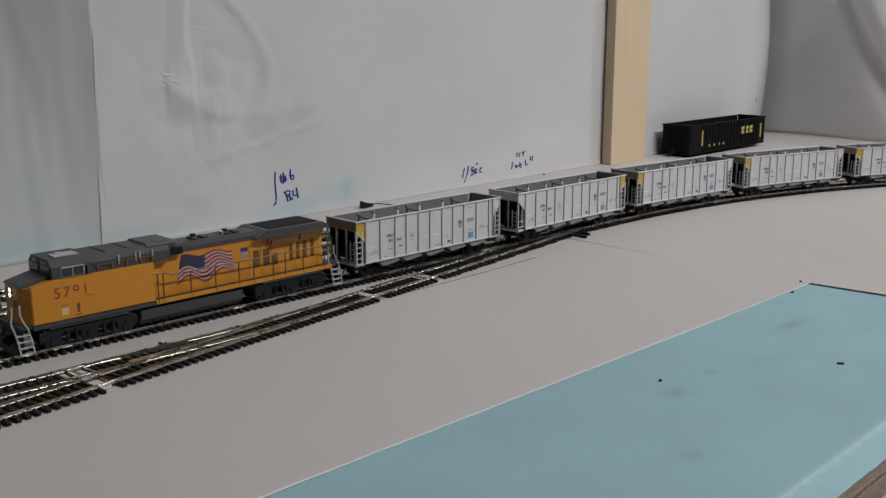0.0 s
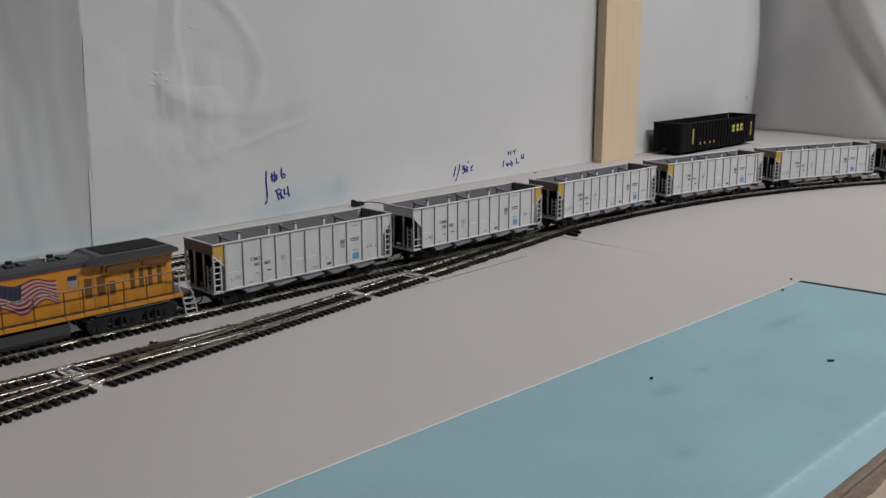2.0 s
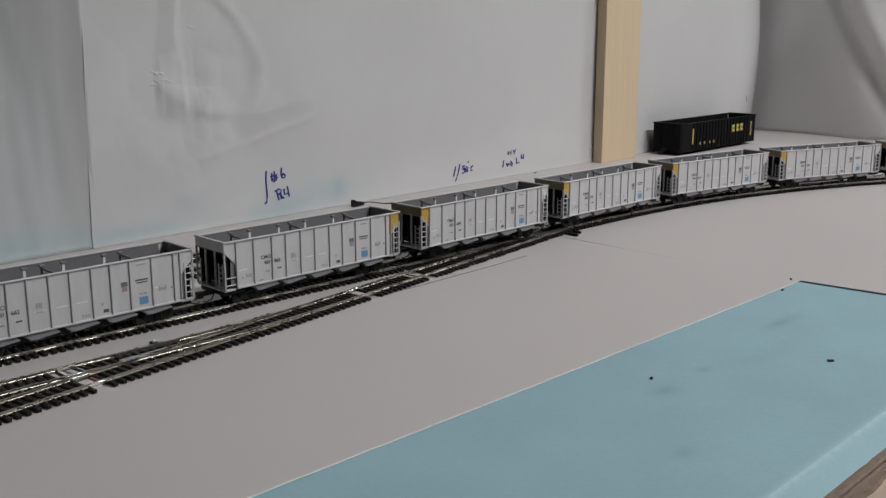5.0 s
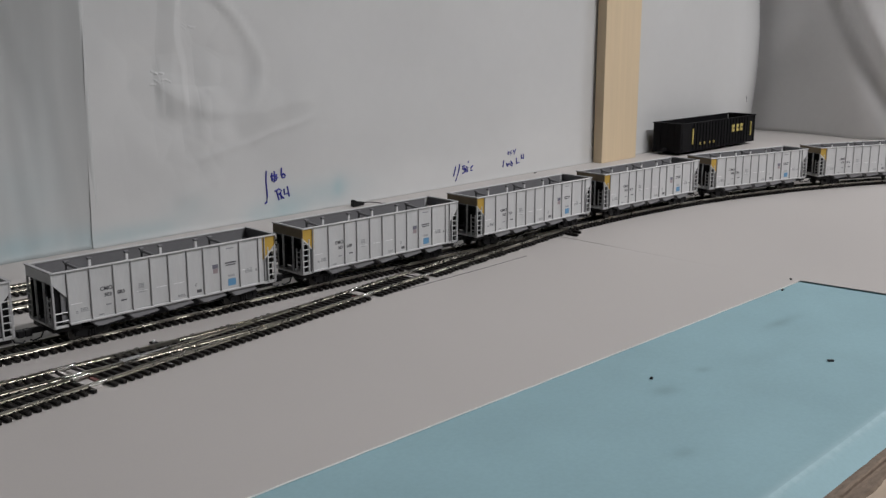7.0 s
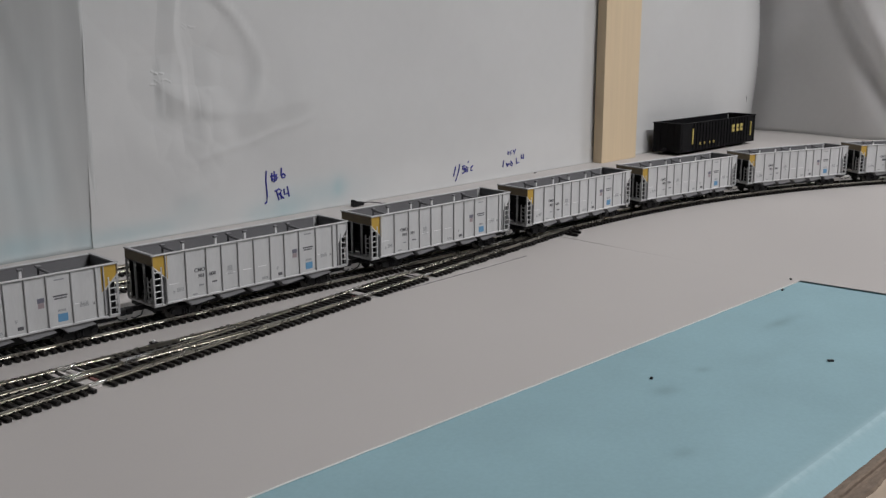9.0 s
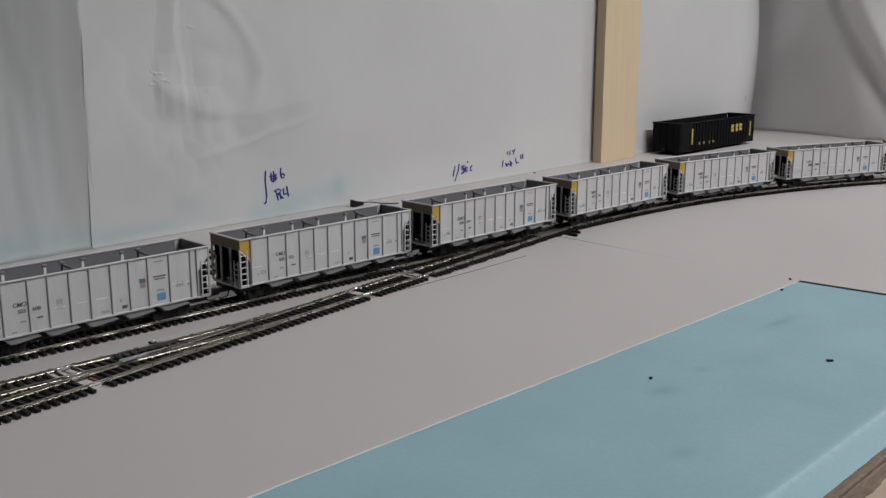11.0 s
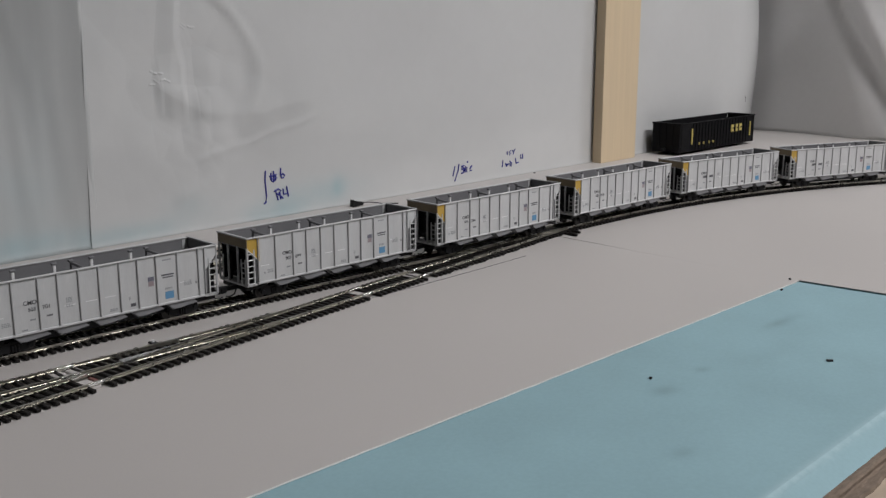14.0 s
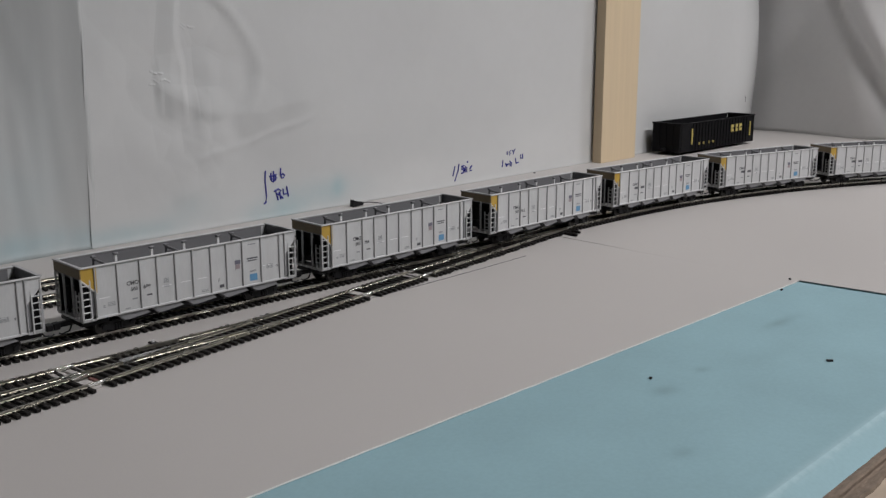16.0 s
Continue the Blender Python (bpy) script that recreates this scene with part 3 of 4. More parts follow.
    # the room around: unseen, coloured dark so that little fill light bounces back
    for nm, a in (("floor", (-2.5, 3.2, -3.0, 0.9, -1.0, -0.95)), ("ceiling", (-2.5, 3.2, -3.0, 0.9, 2.30, 2.35))):
        o = part(nm, B(*a), "floor" if nm == "floor" else "room")
        tagged(o, "plain room " + nm + " closing the space around", nm, "", "structure")
    for nm, a in (("wall_north", (-2.5, 3.2, 0.9, 0.95, -0.95, 2.3)), ("wall_south", (-2.5, 3.2, -3.05, -3.0, -0.95, 2.3)), ("wall_west", (-2.55, -2.5, -3.0, 0.9, -0.95, 2.3)), ("wall_east", (3.2, 3.25, -3.0, 0.9, -0.95, 2.3))):
        o = part(nm, B(*a), "room")
        tagged(o, "unseen room wall, kept dark to hold down bounced light", "wall", "", "structure")
    (x, y, zz), sx, sy = LAMP_A, 1.16, 0.22
    f = thing("ceiling_light", "white strip light with a glowing diffuser on the ceiling", "ceiling light")
    f.location = (x, y, zz)
    part("housing", B(-sx / 2, sx / 2, -sy / 2, sy / 2, 0.03, 0.08, bevel=0.006), "room", f)
    part("diffuser", B(-sx / 2 + 0.02, sx / 2 - 0.02, -sy / 2 + 0.02, sy / 2 - 0.02, 0.006, 0.0295, bevel=0.004), "lamp_glow", f, "glowing white diffuser")
    f = thing("hanging_work_lamp", "work lamp on a rod hanging from the ceiling", "lamp")
    f.matrix_world = Matrix.Translation(LAMP_B)
    h = part("housing", B(-0.18, 0.18, -0.09, 0.09, 0.02, 0.06, bevel=0.006), "room", f)
    h.matrix_local = look((0, 0, 0), Vector((1.2, 0.2, 0)) - Vector(LAMP_B))
    part("rod", tube(bmesh.new(), [(0.02, 0, 0.05), (0.02, 0, 2.30 - LAMP_B[2])], 0.008, 8), "room", f)


def stroke(points, r, parent=None):
    bm = bmesh.new()
    tube(bm, points, r, 5)
    return bm


def build_marks():
    # handwriting in marker on the sheeting, stroke by stroke
    writing = {
        "wall_note": [[(0.3742, 0.0468), (0.3727, 0.0364), (0.3728, 0.0198), (0.3713, 0.0130), (0.3687, 0.0119)],
                      [(0.3810, 0.0437), (0.3810, 0.0354), (0.3836, 0.0338), (0.3868, 0.0354), (0.3867, 0.0411)], [(0.3789, 0.0401), (0.3883, 0.0411)], [(0.3800, 0.0369), (0.3888, 0.0380)], [(0.3846, 0.0453), (0.3842, 0.0344)],
                      [(0.3945, 0.0479), (0.3935, 0.0406), (0.3946, 0.0370), (0.3977, 0.0370), (0.3990, 0.0391), (0.3971, 0.0412), (0.3940, 0.0396)],
                      [(0.3852, 0.0250), (0.3879, 0.0135)], [(0.3832, 0.0234), (0.3889, 0.0255), (0.3925, 0.0234), (0.3894, 0.0203), (0.3868, 0.0198)], [(0.3884, 0.0203), (0.3947, 0.0146)], [(0.3905, 0.0219), (0.3915, 0.0141)],
                      [(0.3957, 0.0250), (0.3957, 0.0188), (0.4004, 0.0193)], [(0.4005, 0.0271), (0.4020, 0.0156)]],
        "wall_note.001": [[(0.6732, 0.0209), (0.6690, 0.0081)], [(0.6809, 0.0231), (0.6788, 0.0140), (0.6724, 0.0017)],
                          [(0.6908, 0.0199), (0.6864, 0.0193), (0.6859, 0.0161), (0.6898, 0.0145), (0.6893, 0.0108), (0.6855, 0.0102)], [(0.6930, 0.0172), (0.6920, 0.0113), (0.6959, 0.0113), (0.6963, 0.0172), (0.6930, 0.0183)], [(0.6881, 0.0177), (0.6947, 0.0129)],
                          [(0.6979, 0.0252), (0.6970, 0.0226)], [(0.7062, 0.0183), (0.7024, 0.0156), (0.7025, 0.0124), (0.7058, 0.0124)]],
        "wall_note.002": [[(0.7699, 0.0190), (0.7683, 0.0098)], [(0.7791, 0.0308), (0.7786, 0.0254)], [(0.7858, 0.0309), (0.7825, 0.0292), (0.7853, 0.0271), (0.7831, 0.0249)], [(0.7897, 0.0314), (0.7909, 0.0287), (0.7953, 0.0325), (0.7915, 0.0255)],
                          [(0.7755, 0.0147), (0.7778, 0.0098), (0.7816, 0.0141)], [(0.7772, 0.0130), (0.7833, 0.0125)], [(0.7861, 0.0147), (0.7850, 0.0109), (0.7879, 0.0093), (0.7889, 0.0131), (0.7844, 0.0168)],
                          [(0.7966, 0.0195), (0.7984, 0.0120), (0.8034, 0.0131)], [(0.8077, 0.0234), (0.8078, 0.0180), (0.8117, 0.0185)], [(0.8122, 0.0239), (0.8126, 0.0169)]],
        "wall_mark": [[(1.4836, 0.0689), (1.4859, 0.0575)], [(1.4786, 0.0677), (1.4881, 0.0638), (1.4832, 0.0615)]],
    }
    for name, strokes in writing.items():
        n = thing(name.split(".")[0], "handwritten blue marker note on the white sheeting", "handwriting")
        dark = name == "wall_mark"
        for s in strokes:
            part("pen_stroke", stroke([(x, wall_y(x, z) - 0.0004, z) for x, z in s], 0.00095 if name == "wall_note" else 0.00095 if name == "wall_note.001" else 0.0009), "pencil" if dark else "ink", n)
        if dark:
            tagged(n, "small grey pencil mark on the white sheeting", "pencil mark")
    Z = BOARD
    for nm, lab, pts, r in (("pencil_line", "thin pencil line drawn on the grey board", [(0.236, -0.0575, Z), (0.293, -0.0570, Z), (0.371, -0.0540, Z), (0.434, -0.0500, Z)], 0.00038),):
        tagged(part(nm, stroke(pts, r), "pencil"), lab, "pencil line", "", "structure")
    # dark chips lying on foam and board
    f = Z - 0.0009
    for x, y, zz, a, w in ((0.2446, -0.3072, f, 20, 0.0010), (0.3507, -0.3691, f, -46, 0.0021), (0.4891, -0.2685, f, 10, 0.0016), (0.5225, -0.2590, Z, 40, 0.0014), (0.8316, 0.2700, Z, 0, 0.002)):
        c = part("debris_chip", B(-w, w, -0.0009, 0.0009, 0, 0.0012, bevel=0.0003), "black")
        c.matrix_world = pose(x, y, zz, 0, 0, a)
        tagged(c, "tiny dark plastic chip lying on the surface", "debris", "chips")
    # feeder wire with a dark clip at the foot of the wall
    c = thing("wire_clip", "small dark clip with a thin wire at the wall foot", "clip")
    part("clip", prism(bmesh.new(), [(0.4795, Z + 0.0005), (0.4805, Z + 0.0085), (0.4890, Z + 0.0050), (0.4950, Z + 0.0046), (0.4950, Z + 0.0012)], 0.246, 0.252), "black", c)
    part("wire", tube(bmesh.new(), [(0.4940, 0.249, Z + 0.003), (0.5030, 0.246, Z + 0.0035), (0.5180, 0.238, Z + 0.001), (0.5330, 0.228, Z + 0.0006)], 0.0006), "black", c)


# ---- rolling stock ----
CAR_L, CAR_W, CAR_T, CAR_B, PITCH = 0.1700, 0.0375, 0.0490, 0.0143, 0.1947
RIBS = (0.0254, 0.0416, 0.0541, 0.0679, 0.0814, 0.0958, 0.1087, 0.1223, 0.1383, 0.1547)


def wheelset(parent, x, r, z):
    w = bmesh.new()
    for s in (-1, 1):
        tube(w, [(0, s * 0.0072, 0), (0, s * 0.0080, 0)], r * 1.10, 16)
        tube(w, [(0, s * 0.0080, 0), (0, s * 0.0098, 0)], r, 16)
    tube(w, [(0, -0.0115, 0), (0, 0.0115, 0)], 0.0011, 8)
    for a in range(4):
        t = a * math.pi / 2
        for s in (-1, 1):
            box(w, math.cos(t) * r * 0.55 - 0.0006, math.cos(t) * r * 0.55 + 0.0006, s * 0.0098, s * 0.0101, math.sin(t) * r * 0.55 - 0.0006, math.sin(t) * r * 0.55 + 0.0006)
    ob = part("wheelset", w, "wheel", parent, "blackened metal wheelset")
    ob.location = (x, 0, z)
    return ob


def car_truck(parent, x):
    b = bmesh.new()
    for s in (-1, 1):
        o = [(-0.0125, 0.0058), (-0.0115, 0.0078), (-0.006, 0.0086), (0.006, 0.0086), (0.0115, 0.0078), (0.0125, 0.0058), (0.0095, 0.0036), (0.006, 0.0022), (-0.006, 0.0022), (-0.0095, 0.0036)]
        prism(b, o, s * 0.0122 - 0.0011, s * 0.0122 + 0.0011)
        for q in (-0.0098, 0.0098):
            tube(b, [(q, s * 0.0128, 0.0052), (q, s * 0.0142, 0.0052)], 0.0017, 8)
        for q in (-0.0018, 0, 0.0018):
            tube(b, [(q, s * 0.0138, 0.0026), (q, s * 0.0138, 0.0066)], 0.0008, 6)
    box(b, -0.0030, 0.0030, -0.0125, 0.0125, 0.0048, 0.0092)
    t = part("truck", b, "black", parent, "black two-axle truck")
    t.location = (x, 0, 0)
    wheelset(t, -0.0098, 0.0048, 0.0048)
    wheelset(t, 0.0098, 0.0048, 0.0048)
    return t


def ladder(parent, x0, x1, y, z0, z1, rungs, material, axis="x", name="ladder"):
    b = bmesh.new()
    for x in (x0, x1):
        if axis == "x":
            box(b, x - 0.0004, x + 0.0004, y - 0.0004, y + 0.0004, z0, z1)
        else:
            box(b, y - 0.0004, y + 0.0004, x - 0.0004, x + 0.0004, z0, z1)
    for i in range(rungs):
        z = z0 + (z1 - z0) * (i + 0.25) / rungs
        tube(b, [(x0, y, z), (x1, y, z)] if axis == "x" else [(y, x0, z), (y, x1, z)], 0.0004, 5)
    return part(name, b, material, parent)


def grabs(parent, xe, e, y):
    """Corner post with two wide rungs, at the end without a ladder."""
    part("corner_post", B(min(xe - e * 0.0004, xe - e * 0.0013), max(xe - e * 0.0004, xe - e * 0.0013), y - 0.0004, y + 0.0004, 0.0132, 0.0425), "carwhite", parent)
    for z in (0.0168, 0.0222):
        part("rung", tube(bmesh.new(), [(xe - e * 0.0010, y, z), (xe - e * 0.0102, y, z)], 0.00042, 5), "carwhite", parent)


def hopper_car(flip=False):
    """flip: the yellow end trails."""
    c = thing("hopper_car", "light grey ribbed open coal hopper car with one yellow end, empty", "hopper car", "hopper cars of the train")
    L, H = CAR_L / 2, CAR_W / 2
    N = lambda v: v - L
    X = (lambda v: L - v) if flip else N
    for s in (-1, 1):
        y0, y1 = s * (H - 0.0012), s * (H - 0.0004)
        # side sheet with the corner cut away over the ladder at both ends
        o = [(X(0.0094), CAR_B), (X(CAR_L - 0.0109), CAR_B), (X(CAR_L - 0.0100), 0.0315), (X(CAR_L - 0.0006), 0.0415), (X(CAR_L - 0.0006), CAR_T - 0.0008), (X(0.0115), CAR_T - 0.0008), (X(0.0115), 0.0310), (X(0.0094), 0.0310)]
        part("side_sheet", prism(bmesh.new(), o, y0, y1), "carwhite", c)
        o = [(X(0.0006), CAR_T - 0.0008), (X(0.0114), CAR_T - 0.0008), (X(0.0114), 0.0302), (X(0.0006), 0.0412)]
        part("corner_panel", prism(bmesh.new(), o, y0, y1), "yellow", c, "yellow corner panel")
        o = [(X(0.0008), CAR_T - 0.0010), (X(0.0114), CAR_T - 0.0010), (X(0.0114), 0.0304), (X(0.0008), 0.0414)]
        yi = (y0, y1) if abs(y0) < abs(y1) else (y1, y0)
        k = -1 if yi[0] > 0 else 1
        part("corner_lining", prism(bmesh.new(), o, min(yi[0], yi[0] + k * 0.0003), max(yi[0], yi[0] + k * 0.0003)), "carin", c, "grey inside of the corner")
        b = bmesh.new()
        e0, e1 = Vector((X(0.0), 0, 0.0412)), Vector((X(0.0114), 0, 0.0300))
        tube(b, [(e0.x, s * (H - 0.0005), e0.z), (e1.x, s * (H - 0.0005), e1.z)], 0.0006, 5)
        part("corner_strap", b, "carwhite", c)
        for r in RIBS + (0.0100, 0.1597):
            zt, zb = CAR_T - 0.0009, CAR_B + 0.0002
            x = N(r) if r in RIBS else X(r)
            part("rib", B(x - 0.00045, x + 0.00045, min(y1, s * (H + 0.0006)), max(y1, s * (H + 0.0006)), zb, zt, bevel=0.0002), "carrib", c)
        # top chord, bottom sill
        part("top_chord", B(-L, L, min(s * (H - 0.0019), s * (H + 0.0008)), max(s * (H - 0.0019), s * (H + 0.0008)), CAR_T - 0.0009, CAR_T, bevel=0.0003), "carwhite", c)
        part("side_sill", B(X(0.0090), X(CAR_L - 0.0106), min(s * (H - 0.0014), s * (H + 0.0004)), max(s * (H - 0.0014), s * (H + 0.0004)), CAR_B - 0.0011, CAR_B + 0.0004, bevel=0.0003), "carwhite", c)
        # small lettering blocks and marks, read from the outside with the mark at the head end
        turn = -1 if s < 0 else 1
        def printed(xa, xb, za, zb, m):
            b, rng = bmesh.new(), random.Random(round(xa * 1e5))
            n = max(2, round((zb - za) / 0.0009))
            for i in range(n):
                lo, x = za + (zb - za) * i / n, xa
                while x < xb - 0.0003:
                    w = min(xb - x, rng.uniform(0.0005, 0.0016))
                    box(b, N(x), N(x + w), min(y1, s * (H - 0.00028)), max(y1, s * (H - 0.00028)), lo, lo + 0.00055)
                    x += w + 0.0004
            part("small_print", b, m, c)
        def decal(name, xa, xb, za, zb, m):
            if s > 0:
                xa, xb = CAR_L - xb, CAR_L - xa
            part(name, B(N(xa), N(xb), min(y1, s * (H - 0.00028)), max(y1, s * (H - 0.00028)), za, zb), m, c) if name != "small_print" or zb - za < 0.0012 else printed(xa, xb, za, zb, m)
        decal("shield_mark", 0.1160, 0.1205, 0.0315, 0.0345, "decal_navy")
        decal("shield_mark", 0.1163, 0.1202, 0.0280, 0.0314, "decal_red")
        decal("small_print", 0.1262, 0.1355, 0.0335, 0.0345, "dark")
        decal("small_print", 0.1268, 0.1350, 0.0319, 0.0327, "dark")
        decal("blue_plate", 0.1283, 0.1348, 0.0170, 0.0222, "decal_blue")
        decal("small_print", 0.1285, 0.1340, 0.0237, 0.0252, "faint")
        decal("small_print", 0.1015, 0.1030, 0.0215, 0.0240, "faint")
        decal("black_plate", 0.1026, 0.1064, 0.0168, 0.0190, "dark")
        decal("small_print", 0.0590, 0.0630, 0.0285, 0.0320, "faint")
        decal("small_print", 0.0590, 0.0630, 0.0255, 0.0275, "faint")
        decal("small_print", 0.0460, 0.0500, 0.0222, 0.0232, "dark")
        decal("small_print", 0.0355, 0.0390, 0.0215, 0.0225, "faint")
        decal("small_print", 0.0148, 0.0165, 0.0200, 0.0220, "faint")
        decal("small_print", 0.0180, 0.0235, 0.0205, 0.0235, "faint")
        decal("small_print", 0.0880, 0.0935, 0.0165, 0.0185, "faint")
        decal("small_print", 0.1430, 0.1490, 0.0240, 0.0275, "faint")
        decal("small_print", 0.1520, 0.1532, 0.0240, 0.0258, "dark")
        decal("small_print", 0.1275, 0.1340, 0.0440, 0.0448, "faint")
        decal("small_print", 0.0300, 0.0335, 0.0158, 0.0166, "faint")
        # weld marks half way up the panels, their reflected light painted white
        for a in (0.0120, 0.0575, 0.0720, 0.0850, 0.1400):
            decal("weld_line", a, a + 0.0075, 0.0264, 0.0268, "bright")
    # inside: slope sheets and floor ridges in grey
    w = H - 0.0014
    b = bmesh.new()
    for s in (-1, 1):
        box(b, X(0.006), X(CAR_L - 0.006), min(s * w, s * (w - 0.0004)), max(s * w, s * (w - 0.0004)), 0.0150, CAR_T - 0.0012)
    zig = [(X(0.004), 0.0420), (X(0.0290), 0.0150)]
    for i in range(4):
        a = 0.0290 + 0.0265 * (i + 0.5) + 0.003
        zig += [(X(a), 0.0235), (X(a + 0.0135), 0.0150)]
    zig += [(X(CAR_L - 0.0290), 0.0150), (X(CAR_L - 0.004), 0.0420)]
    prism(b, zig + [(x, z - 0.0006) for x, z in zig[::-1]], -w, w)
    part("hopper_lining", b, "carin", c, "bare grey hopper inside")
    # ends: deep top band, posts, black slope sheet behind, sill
    for e, band in ((1 if flip else -1, "shaded_end"), (-1 if flip else 1, "carwhite")):
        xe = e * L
        # on the yellow end the band's colour already holds the shade
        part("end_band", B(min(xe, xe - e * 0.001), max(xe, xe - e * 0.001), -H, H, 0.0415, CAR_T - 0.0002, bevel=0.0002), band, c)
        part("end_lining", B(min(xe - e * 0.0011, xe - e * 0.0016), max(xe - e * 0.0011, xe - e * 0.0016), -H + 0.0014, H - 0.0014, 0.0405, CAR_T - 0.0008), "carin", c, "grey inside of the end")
        part("end_chord", B(min(xe + e * 0.0006, xe - e * 0.0018), max(xe + e * 0.0006, xe - e * 0.0018), -H - 0.0004, H + 0.0004, CAR_T - 0.0006, CAR_T + 0.0003), "carrib", c)
        for y in (-H + 0.0006, -0.0062, 0.0062, H - 0.0006):
            part("end_post", B(min(xe, xe - e * 0.0011), max(xe, xe - e * 0.0011), y - 0.0007, y + 0.0007, 0.0135, 0.0415), "carrib", c)
        part("end_sill", B(min(xe, xe - e * 0.010), max(xe, xe - e * 0.010), -H + 0.0008, H - 0.0008, 0.0122, 0.0138, bevel=0.0003), "carwhite", c)
        part("slope_sheet", prism(bmesh.new(), [(xe - e * 0.0022, 0.0412), (xe - e * 0.0285, 0.0143), (xe - e * 0.0295, 0.0143), (xe - e * 0.0032, 0.0412)], -w, w), "black", c, "black sloping end sheet")
        # added black plate, makes the open end look dark inside
        part("bulkhead", B(min(xe - e * 0.0105, xe - e * 0.0112), max(xe - e * 0.0105, xe - e * 0.0112), -w, w, 0.0140, 0.0330), "black", c)
        part("centre_plate", B(min(xe - e * 0.0045, xe - e * 0.0195), max(xe - e * 0.0045, xe - e * 0.0195), -0.0010, 0.0010, 0.0140, 0.0370), "black", c)
        b = bmesh.new()
        tube(b, [(xe - e * 0.004, 0.0085, 0.0140), (xe - e * 0.004, 0.0085, 0.0320)], 0.0012, 8)
        tube(b, [(xe - e * 0.008, 0.0020, 0.0185), (xe - e * 0.008, 0.0125, 0.0185)], 0.0034, 10)
        part("brake_gear", b, "black", c)
        for s in (-1, 1):
            # added black plate standing in for the shade behind the ladder
            part("end_gusset", prism(bmesh.new(), [(xe - e * 0.0014, 0.0140), (xe - e * 0.0014, 0.0405), (xe - e * 0.0118, 0.0320), (xe - e * 0.0118, 0.0140)], min(s * (H - 0.0030), s * (H - 0.0036)), max(s * (H - 0.0030), s * (H - 0.0036))), "black", c)
            ladder(c, xe - e * 0.0010, xe - e * 0.0066, s * (H - 0.0004), 0.0132, 0.0400, 6, "carwhite") if band == "shaded_end" or e * s < 0 else grabs(c, xe, e, s * (H - 0.0004))
            ladder(c, s * (H - 0.0018), s * (H - 0.0068), xe + e * 0.0003, 0.0140, 0.0330, 5, "carrib", axis="y", name="end_ladder")
        b = bmesh.new()
        box(b, min(xe - e * 0.006, xe + e * 0.0097), max(xe - e * 0.006, xe + e * 0.0097), -0.0016, 0.0016, 0.0080, 0.0112)
        box(b, min(xe + e * 0.0077, xe + e * 0.0123), max(xe + e * 0.0077, xe + e * 0.0123), -0.0026, 0.0026, 0.0068, 0.0114, bevel=0.0005)
        part("coupler", b, "black", c)
        b = bmesh.new()
        tube(b, [(xe + e * 0.001, -0.006, 0.0115), (xe + e * 0.004, -0.0068, 0.0062), (xe + e * 0.009, -0.0064, 0.0048), (xe + e * 0.0108, -0.006, 0.0058)], 0.00055, 5)
        part("air_hose", b, "black", c)
        # added black box in place of deep shade under the end sill
        part("draft_gear", B(min(xe - e * 0.0005, xe - e * 0.0200), max(xe - e * 0.0005, xe - e * 0.0200), -0.0150, 0.0150, 0.0088, 0.0121, bevel=0.0006), "black", c)
    # added black block, hides the lit board beyond and darkens the underside
    part("door_gear", B(-L + 0.034, L - 0.034, -0.0105, 0.0105, 0.0052, 0.0124, bevel=0.0008), "black", c, "added black block that keeps the underside of the hoppers dark")
    part("centre_sill", B(-L + 0.002, L - 0.002, -0.0040, 0.0040, 0.0092, 0.0120), "black", c)
    # five discharge chutes below
    for xa in (0.0318, 0.0572, 0.0838, 0.1108, 0.1370):
        for s in (-1, 1):
            o = [(N(xa - 0.0080), CAR_B - 0.0010), (N(xa - 0.0024), 0.0087), (N(xa + 0.0010), 0.0085), (N(xa + 0.0165), 0.0102), (N(xa + 0.0130), CAR_B - 0.0010)]
            ya, yb = s * (H - 0.0012), s * (H - 0.0019)
            part("chute_side", prism(bmesh.new(), o, min(ya, yb), max(ya, yb)), "chute", c)
        o = [(N(xa - 0.0070), CAR_B - 0.0010), (N(xa - 0.0016), 0.0078), (N(xa - 0.0012), 0.0070), (N(xa - 0.0075), CAR_B - 0.0018)]
        part("chute_door", prism(bmesh.new(), o, -H + 0.0035, H - 0.0035), "carin", c)
        o = [(N(xa + 0.0004), 0.0076), (N(xa + 0.0148), CAR_B - 0.0014), (N(xa + 0.0148), CAR_B - 0.0019), (N(xa + 0.0008), 0.0070)]
        part("chute_sheet", prism(bmesh.new(), o, -H + 0.0050, H - 0.0050), "black", c)
    # cross braces and pins that stand up inside; near-white imitates the pins' shine
    for xp in (0.0342, 0.0607, 0.0859, 0.1138):
        y = -0.001
        part("brace_pin", B(N(xp) - 0.0010, N(xp) + 0.0010, y - 0.0006, y + 0.0006, 0.0240, 0.0498, bevel=0.0002), "bright", c, "brace pin with its shine given as near-white colour")
        part("pin_cap", B(N(xp) - 0.0017, N(xp) + 0.0017, y - 0.0014, y + 0.0014, 0.0498, 0.0512, bevel=0.0003), "carin", c)
    for xp in (0.0191, 0.0726, 0.1262):
        b = bmesh.new()
        tube(b, [(N(xp), 0.000, 0.0300), (N(xp), 0.000, 0.0500)], 0.0010, 6)
        box(b, N(xp) - 0.0019, N(xp) + 0.0015, -0.0016, 0.0014, 0.0498, 0.0512, bevel=0.0003)
        tube(b, [(N(xp), 0.000, 0.0490), (N(xp) + 0.003, -H + 0.002, 0.0468)], 0.0009, 6)
        part("top_bar", b, "carin", c)
